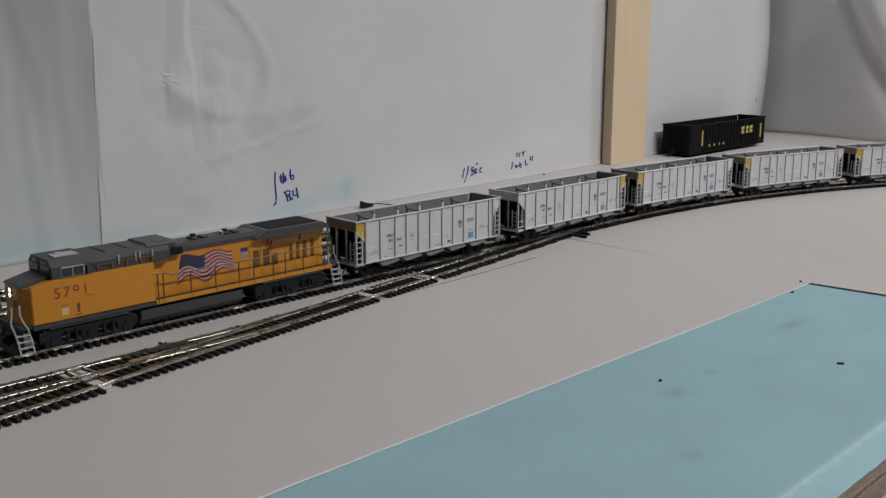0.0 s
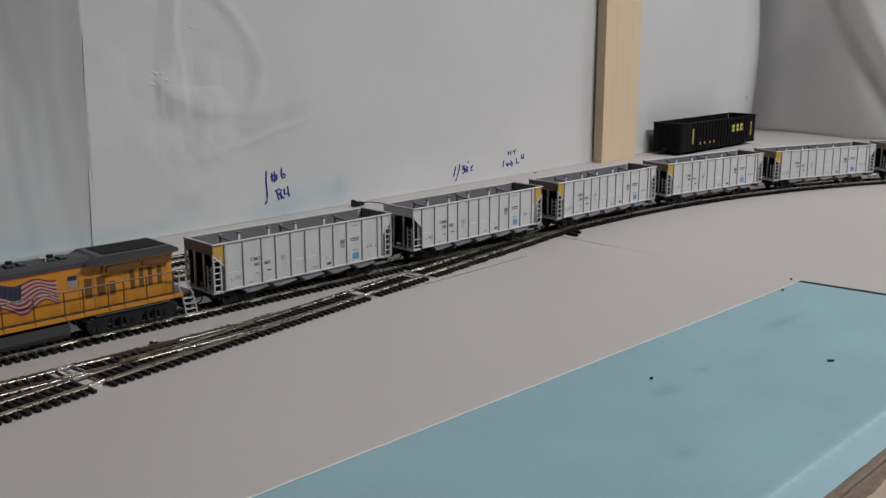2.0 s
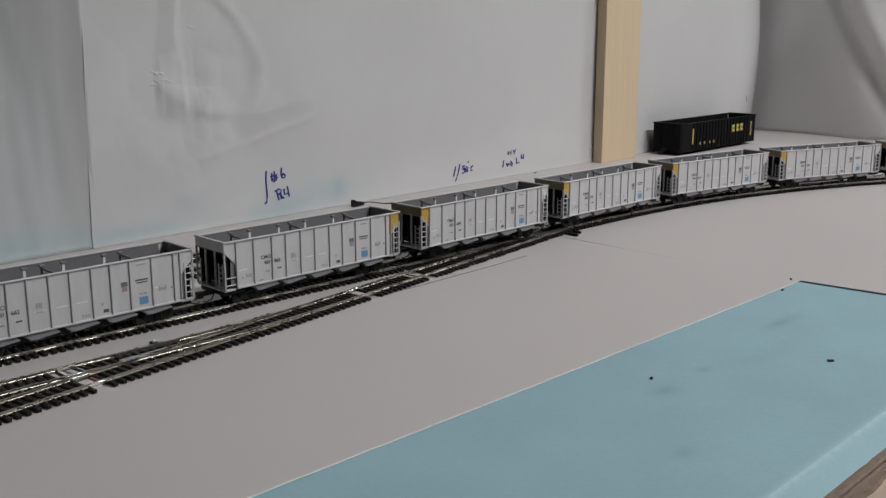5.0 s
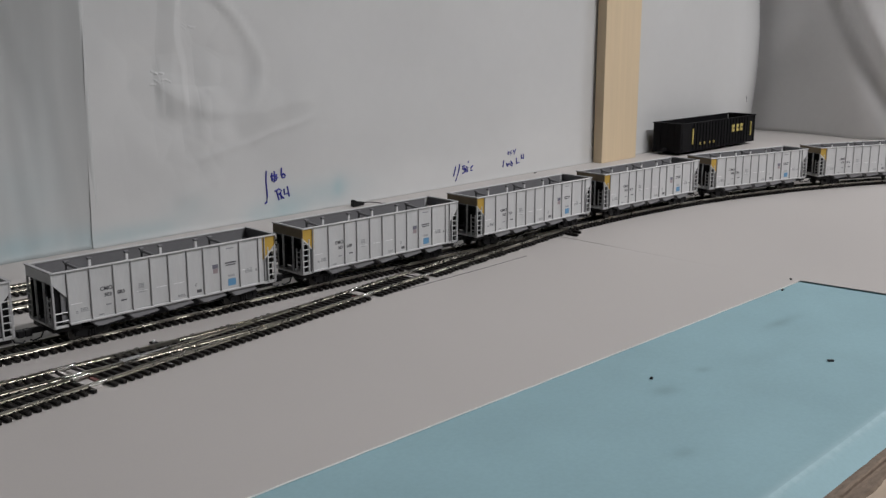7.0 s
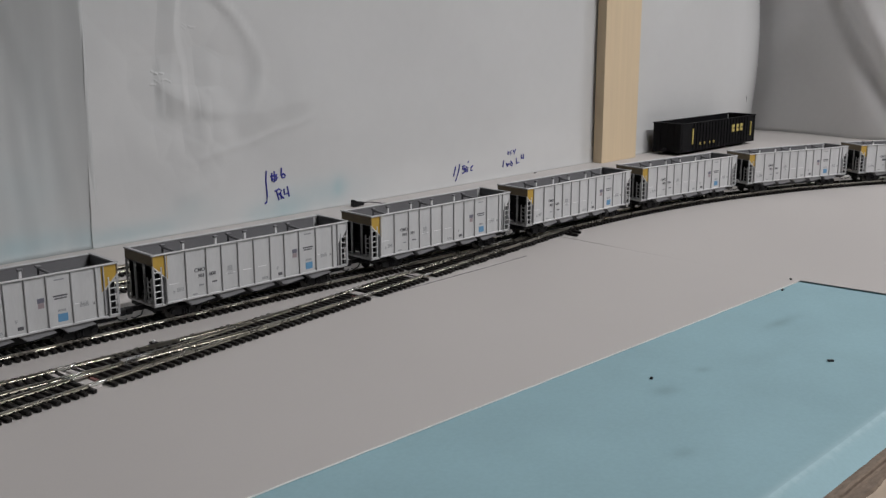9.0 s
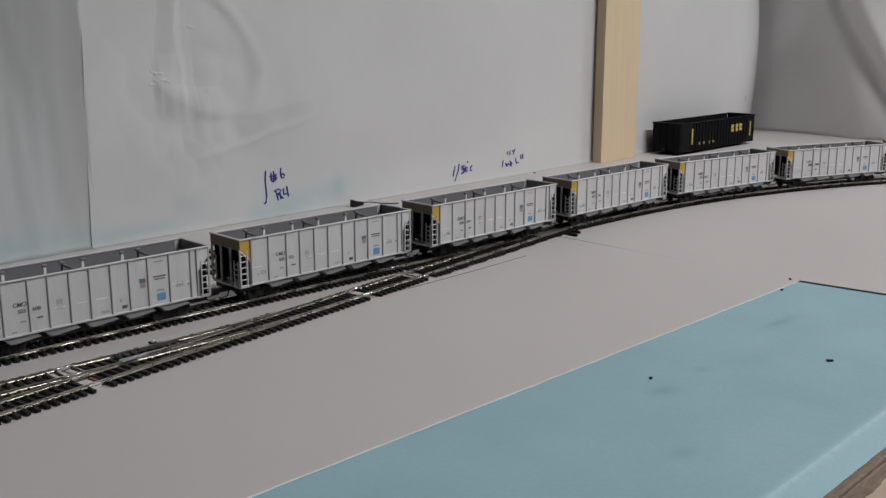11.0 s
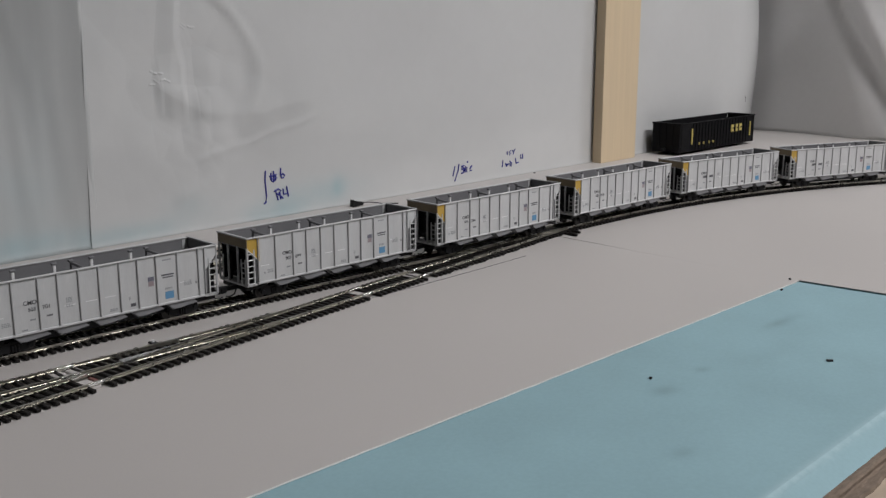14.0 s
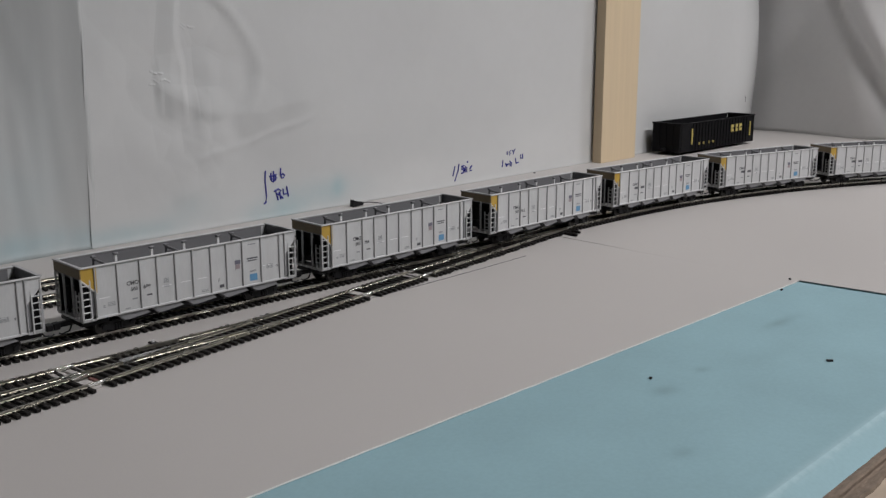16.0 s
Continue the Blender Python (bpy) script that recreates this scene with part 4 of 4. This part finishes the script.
    for xt in (-0.0585, 0.0585):
        car_truck(c, xt)
    return c


NUMBERS = ("662", "883", "608", "701", "699", "784", "815", "", "", "", "")


def number_car(c, n):
    for s in (-1, 1):
        y = s * (CAR_W / 2 - 0.00022)
        def put(text, xa, z, size, nm="lettering"):
            x = (xa - CAR_L / 2) if s < 0 else (CAR_L / 2 - xa)
            lettering(text, size, nm, "dark", c, pose(x, y, z, 90, 0, 0 if s < 0 else 180))
        put("CMO", 0.0318, 0.0318, 0.0038)
        if n:
            put("503", 0.0346, 0.0276, 0.0034)
            put(n, 0.0436, 0.0276, 0.0036)
        else:
            for xa in (0.0352, 0.0460):
                x = (xa - CAR_L / 2) if s < 0 else (CAR_L / 2 - xa - 0.006)
                part("small_print", B(x, x + 0.006, min(y, y - s * 0.0002), max(y, y - s * 0.0002), 0.0276, 0.0302), "dark", c)


def loco_truck(parent, x):
    b = bmesh.new()
    for s in (-1, 1):
        ya, yb = min(s * 0.0140, s * 0.0164), max(s * 0.0140, s * 0.0164)
        box(b, -0.0310, 0.0310, ya, yb, 0.0098, 0.0142, bevel=0.0007)
        for q in (-0.0245, 0.0, 0.0245):
            prism(b, [(q - 0.0062, 0.0104), (q + 0.0062, 0.0104), (q + 0.0050, 0.0040), (q + 0.0030, 0.0026), (q - 0.0030, 0.0026), (q - 0.0050, 0.0040)], ya, yb)
            tube(b, [(q, s * 0.0160, 0.0062), (q, s * 0.0174, 0.0062)], 0.0024, 10)
        for q in (-0.0125, 0.0125):
            box(b, q - 0.0070, q + 0.0070, ya, yb, 0.0030, 0.0052, bevel=0.0005)
            tube(b, [(q - 0.0030, s * 0.0168, 0.0048), (q - 0.0030, s * 0.0168, 0.0118)], 0.0011, 8)
            tube(b, [(q + 0.0030, s * 0.0168, 0.0048), (q + 0.0030, s * 0.0168, 0.0118)], 0.0011, 8)
        tube(b, [(-0.027, s * 0.0168, 0.0150), (0.027, s * 0.0168, 0.0150)], 0.0009, 6)
        box(b, -0.0330, -0.0300, ya, yb, 0.0060, 0.0125, bevel=0.0005)
        box(b, 0.0300, 0.0330, ya, yb, 0.0060, 0.0125, bevel=0.0005)
    box(b, -0.027, 0.027, -0.012, 0.012, 0.0070, 0.0145)
    t = part("truck", b, "truckgrey", parent, "dark grey three-axle truck")
    t.location = (x, 0, 0)
    for q in (-0.0225, 0.0, 0.0225):
        wheelset(t, q, 0.0061, 0.0061)
    return t


def locomotive():
    c = thing("diesel_locomotive", "amber and grey model diesel locomotive with a flag decal", "locomotive")
    # frame and walkway
    part("frame", B(-0.1175, 0.1225, -0.0150, 0.0150, 0.0145, 0.0190, bevel=0.0006), "truckgrey", c)
    for s in (-1, 1):
        part("walkway_edge", B(-0.0330, 0.1170, min(s * 0.0165, s * 0.0180), max(s * 0.0165, s * 0.0180), 0.0165, 0.0192), "loco_yellow", c)
        part("sill_stripe", B(-0.1165, -0.0335, min(s * 0.0165, s * 0.0181), max(s * 0.0165, s * 0.0181), 0.0162, 0.0188), "loco_grey", c)
    part("fuel_tank", prism(bmesh.new(), [(-0.0165, 0.0140), (-0.0165, 0.0075), (-0.0120, 0.0035), (0.0120, 0.0035), (0.0165, 0.0075), (0.0165, 0.0140)], -0.0440, 0.0360, "yz"), "loco_grey", c, "grey fuel tank")
    # low cab and equipment section, full width
    low = prism(bmesh.new(), [(-0.1165, 0.0190), (-0.1165, 0.0430), (-0.1020, 0.0460), (-0.0330, 0.0460), (-0.0330, 0.0190)], -0.0178, 0.0178)
    bmesh.ops.bevel(low, geom=list(low.edges), offset=0.0006, segments=2, affect="EDGES")
    part("cab_lower", low, "loco_yellow", c)
    nose = prism(bmesh.new(), [(-0.1166, -0.0176), (-0.1166, 0.0176), (-0.1208, 0.0105), (-0.1216, 0.0090), (-0.1216, -0.0090), (-0.1208, -0.0105)], 0.0190, 0.0428, "xy")
    part("nose", nose, "loco_yellow", c)
    part("nose_top", prism(bmesh.new(), [(-0.1214, 0.0429), (-0.1190, 0.0440), (-0.1020, 0.0480), (-0.1020, 0.0429)], -0.0125, 0.0125), "loco_grey", c)
    part("nose_door", B(-0.1220, -0.1216, -0.0040, 0.0040, 0.0215, 0.0350), "loco_yellow", c)
    part("nose_band", B(-0.1220, -0.1216, -0.0085, -0.0045, 0.0300, 0.0340), "loco_grey", c)
    hl = bmesh.new()
    for z in (0.0370, 0.0402):
        tube(hl, [(-0.1226, 0, z), (-0.1216, 0, z)], 0.0012, 14)
    part("headlight_housing", B(-0.1222, -0.1216, -0.0020, 0.0020, 0.0350, 0.0424, bevel=0.0003), "loco_grey", c)
    part("headlight", hl, "headlight", c, "lit white headlight pair")
    # grey cab upper with windows
    cab = prism(bmesh.new(), [(-0.0175, 0.0461), (-0.0172, 0.0535), (-0.0125, 0.0578), (0.0125, 0.0578), (0.0172, 0.0535), (0.0175, 0.0461)], -0.1022, -0.0760, "yz")
    part("cab_upper", cab, "loco_grey", c)
    for s in (-1, 1):
        wf = part("side_window", B(-0.0965, -0.0812, min(s * 0.0174, s * 0.0179), max(s * 0.0174, s * 0.0179), 0.0463, 0.0530, bevel=0.0002), "silver", c, "silver-framed cab side window")
        for a, b_ in ((-0.0960, -0.0893), (-0.0886, -0.0818)):
            part("pane", B(a, b_, min(s * 0.0178, s * 0.01812), max(s * 0.0178, s * 0.01812), 0.0469, 0.0524), "glass", wf)
        part("windshield", B(-0.1028, -0.1021, min(s * 0.0020, s * 0.0160), max(s * 0.0020, s * 0.0160), 0.0484, 0.0538, bevel=0.0003), "glass", c, "dark windshield")
        part("number_board", B(-0.1029, -0.1021, min(s * 0.0030, s * 0.0095), max(s * 0.0030, s * 0.0095), 0.0546, 0.0560), "silver", c)
    part("roof_hatch", B(-0.0960, -0.0800, -0.0080, 0.0020, 0.0578, 0.0584), "silver", c)
    # equipment hood behind the cab
    up = prism(bmesh.new(), [(-0.0166, 0.0461), (-0.0166, 0.0525), (-0.0120, 0.0568), (0.0120, 0.0568), (0.0166, 0.0525), (0.0166, 0.0461)], -0.0755, -0.0200, "yz")
    part("equipment_hood", up, "loco_grey", c)
    part("blower_box", B(-0.0370, -0.0130, -0.0135, 0.0135, 0.0500, 0.0580, bevel=0.0018), "loco_grey", c)
    for s in (-1, 1):
        b = bmesh.new()
        for x in (-0.072, -0.062, -0.052, -0.042, -0.034):
            box(b, x - 0.0007, x + 0.0007, min(s * 0.0166, s * 0.0176), max(s * 0.0166, s * 0.0176), 0.0471, 0.0505)
        box(b, -0.0740, -0.0320, min(s * 0.0166, s * 0.0174), max(s * 0.0166, s * 0.0174), 0.0500, 0.0508)
        part("vent_frame", b, "brown", c)
        for x in (-0.0575, -0.0455, -0.0425, -0.0335):
            part("grab_rail", B(x - 0.0004, x + 0.0004, min(s * 0.0166, s * 0.0174), max(s * 0.0166, s * 0.0174), 0.0490, 0.0548), "silver", c)
        part("grille", B(-0.0190, -0.0100, min(s * 0.0112, s * 0.0156), max(s * 0.0112, s * 0.0156), 0.0480, 0.0530), "black", c)
    # long hood
    part("engine_hood", prism(bmesh.new(), [(-0.0112, 0.0190), (-0.0112, 0.0480), (0.0112, 0.0480), (0.0112, 0.0190)], -0.0330, 0.1130, "yz"), "loco_yellow", c)
    part("hood_roof", prism(bmesh.new(), [(-0.0114, 0.0480), (-0.0112, 0.0510), (-0.0080, 0.0535), (0.0080, 0.0535), (0.0112, 0.0510), (0.0114, 0.0480)], -0.0200, 0.0560, "yz"), "loco_grey", c)
    part("red_line", B(-0.0200, 0.1130, -0.0115, 0.0115, 0.0476, 0.0481), "lred", c)
    b = bmesh.new()
    for x in (0.004, 0.012, 0.030, 0.038):
        box(b, x, x + 0.005, -0.0050, 0.0030, 0.0535, 0.0550, bevel=0.0004)
    part("roof_fittings", b, "loco_grey", c)
    for x in (0.008, 0.034):
        part("exhaust", tube(bmesh.new(), [(x, 0.001, 0.0535), (x, 0.001, 0.0565)], 0.0022, 10), "truckgrey", c)
    # radiator with overhanging wings
    part("radiator", prism(bmesh.new(), [(0.0500, 0.0498), (0.0590, 0.0538), (0.1105, 0.0538), (0.1158, 0.0508), (0.1158, 0.0486), (0.0560, 0.0478)], -0.0168, 0.0168), "loco_grey", c, "grey overhanging radiator")
    part("radiator_screen", B(0.0640, 0.1090, -0.0125, 0.0125, 0.0538, 0.0542), "gon", c)
    for s in (-1, 1):
        part("radiator_underside", prism(bmesh.new(), [(s * 0.0112, 0.0405), (s * 0.0112, 0.0484), (s * 0.0160, 0.0484)], 0.0620, 0.1120, "yz"), "loco_yellow", c)
        part("intake_panel", B(0.0640, 0.0880, min(s * 0.0128, s * 0.0150), max(s * 0.0128, s * 0.0150), 0.0425, 0.0470), "brown", c)
        part("intake_panel", B(0.0900, 0.1110, min(s * 0.0128, s * 0.0150), max(s * 0.0128, s * 0.0150), 0.0425, 0.0470), "brown", c)
        for x, wd, z0, z1 in ((0.0500, 0.005, 0.0265, 0.0395), (0.0585, 0.0055, 0.0265, 0.0395), (0.0670, 0.004, 0.026, 0.035), (0.0820, 0.003, 0.027, 0.040), (0.0885, 0.003, 0.027, 0.040), (0.0950, 0.003, 0.027, 0.040), (0.1020, 0.003, 0.027, 0.040)):
            part("door_louvre", B(x, x + wd, min(s * 0.0112, s * 0.0115), max(s * 0.0112, s * 0.0115), z0, z1), "brown", c)
        for x in (0.046, 0.056, 0.0655, 0.078, 0.108):
            part("door_seam", B(x, x + 0.0003, min(s * 0.0112, s * 0.01128), max(s * 0.0112, s * 0.01128), 0.0200, 0.0440), "brown", c)
    # flag, crest, lettering on both sides
    for s in (-1, 1):
        y = s * 0.01135
        def fx(u, v=0.0):
            a = -0.0090 - 0.0045 * v + (0.0405 + 0.006 * v) * u
            return a if s < 0 else 0.020 - a
        def fz(u, v):
            lean = 0.0018 * (1 - u)
            return 0.0448 - 0.0165 * v + (0.0014 + 0.0020 * v) * math.sin(u * 10.5 + 0.9 - 1.5 * v) - 0.0006 * u - lean * v
        for nm, pick in (("flag_red_stripe", 0), ("flag_white_stripe", 1)):
            for k in range(pick, 13, 2):
                b = bmesh.new()
                n = 22
                u0 = 0.46 if k < 7 else 0.0
                row = [[b.verts.new((fx(u0 + (1 - u0) * i / n, (k + e) / 13), y + s * dd, fz(u0 + (1 - u0) * i / n, (k + e) / 13))) for e in (0, 1) for dd in (0, 0.00008)] for i in range(n + 1)]
                for p, q in zip(row, row[1:]):
                    for i, j in ((0, 1), (1, 3), (3, 2), (2, 0)):
                        b.faces.new((p[i], p[j], q[j], q[i]))
                part(nm, b, "flag_red" if pick == 0 else "flag_white", c)
        b = bmesh.new()
        n = 10
        row = [[b.verts.new((fx(0.46 * i / n, e), y + s * dd, fz(0.46 * i / n, e))) for e in (0, 7 / 13) for dd in (0, 0.0001)] for i in range(n + 1)]
        for p, q in zip(row, row[1:]):
            for i, j in ((0, 1), (1, 3), (3, 2), (2, 0)):
                b.faces.new((p[i], p[j], q[j], q[i]))
        part("flag_canton", b, "flag_blue", c)
        b = bmesh.new()
        for i in range(6):
            for j in range(4):
                u, v = 0.05 + 0.072 * i, 0.06 + 0.13 * j
                x, z = fx(u, v), fz(u, v)
                box(b, x - 0.00016, x + 0.00016, min(y, y + s * 0.00016), max(y, y + s * 0.00016), z - 0.00016, z + 0.00016)
        part("flag_stars", b, "flag_white", c)
        x = 0.0390 if s < 0 else 0.0410
        part("shield_top", B(x, x + 0.0062, min(y, y + s * 0.0001), max(y, y + s * 0.0001), 0.0402, 0.0432), "flag_blue", c)
        part("shield_body", prism(bmesh.new(), [(x, 0.0402), (x + 0.0062, 0.0402), (x + 0.0062, 0.0372), (x + 0.0050, 0.0352), (x + 0.0012, 0.0352), (x, 0.0372)], min(y, y + s * 0.0001), max(y, y + s * 0.0001)), "decal_red", c)
        ys = s * 0.01785
        lettering("5791", 0.0096, "lettering", "lred", c, pose(-0.1025 if s < 0 else -0.0760, ys, 0.0338, 90, 0, 0 if s < 0 else 180), gap=1.28)
        part("small_print", B(-0.0980, -0.0935, min(ys, ys + s * 0.0001), max(ys, ys + s * 0.0001), 0.0222, 0.0268), "yellow_pale", c) if s < 0 else None
        # handrail with stanchions
        for i, x in enumerate((-0.031, -0.027, -0.006, 0.0135, 0.033, 0.0455, 0.0625, 0.0735, 0.0900, 0.1100)):
            part("stanchion", tube(bmesh.new(), [(x, s * 0.0176, 0.0165), (x, s * 0.0176, 0.0375 if x < -0.02 else 0.0352)], 0.0005, 5), "brown", c)
        part("handrail", tube(bmesh.new(), [(-0.033, s * 0.0176, 0.0375), (-0.026, s * 0.0176, 0.0375), (-0.020, s * 0.0176, 0.0352), (0.045, s * 0.0176, 0.0352), (0.112, s * 0.0176, 0.0352), (0.117, s * 0.0176, 0.0320)], 0.0005, 5), "brown", c)
        # corner steps with curved grab irons
        for xe, e in ((-0.1228, -1), (0.1215, 1)):
            b = bmesh.new()
            for dx in (-0.0042, 0.0042):
                tube(b, [(xe + dx + 0.0016, s * 0.0176, 0.0016), (xe + dx + 0.0004, s * 0.0172, 0.0110), (xe + dx - 0.0012, s * 0.0168, 0.0180), (xe + dx * 0.9 - 0.0030, s * 0.0164, 0.0225), (xe + dx * 0.6 - 0.0030, s * 0.0152, 0.0275), (xe + dx * 0.6 - 0.0026, s * 0.0150, 0.0330)], 0.00055, 6)
            for z in (0.0018, 0.0058, 0.0098, 0.0138):
                xs = xe + 0.0016 - 0.0016 * z / 0.0138
                box(b, xs - 0.0042, xs + 0.0042, min(s * 0.0140, s * 0.0178), max(s * 0.0140, s * 0.0178), z, z + 0.0007)
            part("step_ladder", b, "silver", c, "grey corner steps")
    for e, xe in ((-1, -0.1245), (1, 0.1240)):
        part("pilot", B(min(xe, xe - e * 0.002), max(xe, xe - e * 0.002), -0.0165, 0.0165, 0.0045 if e > 0 else 0.0020, 0.0185, bevel=0.0004), "truckgrey", c)
        b = bmesh.new()
        box(b, min(xe, xe + e * 0.005), max(xe, xe + e * 0.005), -0.0016, 0.0016, 0.0080, 0.0112)
        box(b, min(xe + e * 0.0020, xe + e * 0.0058), max(xe + e * 0.0020, xe + e * 0.0058), -0.0026, 0.0026, 0.0068, 0.0114, bevel=0.0005)
        part("coupler", b, "black", c)
        part("platform", B(min(xe, xe - e * 0.009), max(xe, xe - e * 0.009), -0.0165, 0.0165, 0.0172, 0.0192), "loco_grey", c)
        b = bmesh.new()
        for y in (-0.008, -0.0055, 0.0055, 0.008):
            tube(b, [(xe, y, 0.0150), (xe + e * 0.0025, y * 1.05, 0.0090), (xe + e * 0.005, y * 1.1, 0.0070)], 0.0005, 5)
        part("air_hose", b, "black", c)
    part("plow", prism(bmesh.new(), [(-0.1247, 0.0020), (-0.1247, 0.0100), (-0.1262, 0.0080), (-0.1282, 0.0020)], -0.0150, 0.0150), "black", c)
    for s in (-1, 1):
        ys = s * 0.01780
        for x0, x1, z0, z1 in ((-0.0880, -0.0862, 0.0225, 0.0285), (-0.0895, -0.0850, 0.0208, 0.0214), (-0.0815, -0.0760, 0.0320, 0.0324), (-0.0985, -0.0930, 0.0286, 0.0290)):
            part("stencil_mark", B(x0, x1, min(ys, ys + s * 0.0001), max(ys, ys + s * 0.0001), z0, z1), "brown", c)
        part("mirror_bracket", B(-0.0800, -0.0788, min(s * 0.0176, s * 0.0192), max(s * 0.0176, s * 0.0192), 0.0466, 0.0520, bevel=0.0002), "loco_grey", c)
    part("roof_antenna", B(-0.0925, -0.0885, -0.0015, 0.0015, 0.0584, 0.0592, bevel=0.0003), "silver", c)
    part("horn", tube(bmesh.new(), [(0.0290, -0.0040, 0.0535), (0.0290, -0.0040, 0.0562), (0.0250, -0.0040, 0.0566)], 0.0008, 8), "silver", c)
    for x in (-0.0640, -0.0480):
        part("roof_seam", B(x, x + 0.0004, -0.0122, 0.0122, 0.0568, 0.0572), "truckgrey", c)
    loco_truck(c, -0.0800)
    loco_truck(c, 0.0800)
    return c


def gondola():
    c = thing("gondola_car", "black open-top gondola car with yellow lettering standing by the wall", "gondola car")
    L, H, T, Bz = 0.1225, 0.0250, 0.0500, 0.0045
    for s in (-1, 1):
        part("side_sheet", B(-L + 0.006, L - 0.006, min(s * H, s * (H - 0.0008)), max(s * H, s * (H - 0.0008)), Bz, T, bevel=0.0002), "gon", c)
        for i in range(19):
            x = -L + 0.040 + i * 0.0098
            part("rib", B(x - 0.0009, x + 0.0009, min(s * H, s * (H + 0.0014)), max(s * H, s * (H + 0.0014)), Bz, T - 0.001, bevel=0.0002), "gon", c)
        part("top_chord", B(-L, L, min(s * (H - 0.0015), s * (H + 0.0016)), max(s * (H - 0.0015), s * (H + 0.0016)), T - 0.001, T + 0.0006, bevel=0.0003), "gon", c)
        yy = s * (H + 0.0016)
        part("yellow_stripe", B(-0.0880, -0.0850, min(s * H, yy), max(s * H, yy), 0.0160, 0.0410), "gon_yellow", c, "yellow edge stripe")
        part("yellow_stripe", B(L - 0.0180, L - 0.0155, min(s * H, yy), max(s * H, yy), 0.0160, 0.0400), "gon_yellow", c, "yellow edge stripe")
        for i, x in enumerate((0.0400, 0.0540, 0.0680)):
            part("yellow_block", B(x, x + 0.0085, min(s * H, yy), max(s * H, yy), 0.0265, 0.0385, bevel=0.0005), "gon_yellow", c)
            part("block_slot", B(x + 0.0026, x + 0.0088, min(s * H, yy + s * 0.0002), max(s * H, yy + s * 0.0002), 0.0315, 0.0335), "gon", c)
        for x in (-0.0640, -0.0500, -0.0340, -0.0200):
            part("yellow_bar", B(x, x + 0.0024, min(s * H, yy), max(s * H, yy), 0.0135, 0.0175), "gon_yellow", c)
    for e in (-1, 1):
        part("end_sheet", B(min(e * L, e * (L - 0.004)), max(e * L, e * (L - 0.004)), -H, H, Bz, T, bevel=0.0003), "gon", c)
        part("end_chord", B(min(e * (L + 0.0008), e * (L - 0.005)), max(e * (L + 0.0008), e * (L - 0.005)), -H - 0.001, H + 0.001, T - 0.001, T + 0.0012), "gon", c)
        for y in (-0.012, 0, 0.012):
            part("end_post", B(min(e * L, e * (L + 0.0014)), max(e * L, e * (L + 0.0014)), y - 0.001, y + 0.001, Bz, T - 0.002), "gon", c)
        part("coupler", B(min(e * L, e * (L + 0.010)), max(e * L, e * (L + 0.010)), -0.0024, 0.0024, 0.0066, 0.0112, bevel=0.0005), "black", c)
    part("floor_plate", B(-L, L, -H + 0.001, H - 0.001, Bz, Bz + 0.0015), "gon", c)
    for x in (-0.090, 0.090):
        car_truck(c, x)
    c.matrix_world = pose(1.2555, 0.2510, BOARD, 0, 0, 0.6)
    return c


TRAIN = []
REVERSED = 1


def build_train():
    first = hopper_car()
    cars = [first] + [hopper_car(True) if i == REVERSED else copy_thing(first, Matrix()) for i in range(1, 11)]
    for c, n in zip(cars, NUMBERS):
        number_car(c, n)
    TRAIN.append(locomotive())
    TRAIN.extend(cars)


# ---- how the train runs ----
RUN = ((0.0, -0.1532), (4.0, 0.0924), (8.0, 0.3430), (12.5, 0.6248), (16.0, 0.8452))


def travelled(t):
    for (a, p), (b, q) in zip(RUN, RUN[1:]):
        if t <= b:
            return p + (q - p) * (t - a) / (b - a)
    return RUN[-1][1]


def motions():
    times = [0.5 * i for i in range(33)]
    for k, c in enumerate(TRAIN):
        base = -0.0436 if k == 0 else 0.0974 + CAR_L / 2 + (k - 1) * PITCH
        half = 0.0800 if k == 0 else 0.0585
        rows, turns = [], {-1: [], 1: []}
        for t in times:
            s = base - travelled(t)
            a, ha = main_at(s - half)
            b, hb = main_at(s + half)
            h = math.atan2(b.y - a.y, b.x - a.x)
            p = (a + b) / 2
            rows.append((t, pose(p.x, p.y, 0, 0, 0, math.degrees(h))))
            for e, hh in ((-1, ha), (1, hb)):
                turns[e].append((t, pose(half * e, 0, 0, 0, 0, math.degrees(hh - h))))
        walk(c, rows)
        trucks = [o for o in c.children if o.name.startswith("truck")]
        for o in trucks:
            walk(o, turns[-1 if o.location.x < 0 else 1])
            for w in o.children:
                r = w.location.z
                spin = math.degrees(1 / r)
                walk(w, [(t / 10, pose(w.location.x, 0, r, 0, -spin * travelled(t / 10), 0)) for t in range(161)])


build_place()
build_tracks()
build_marks()
build_train()
gondola()
motions()
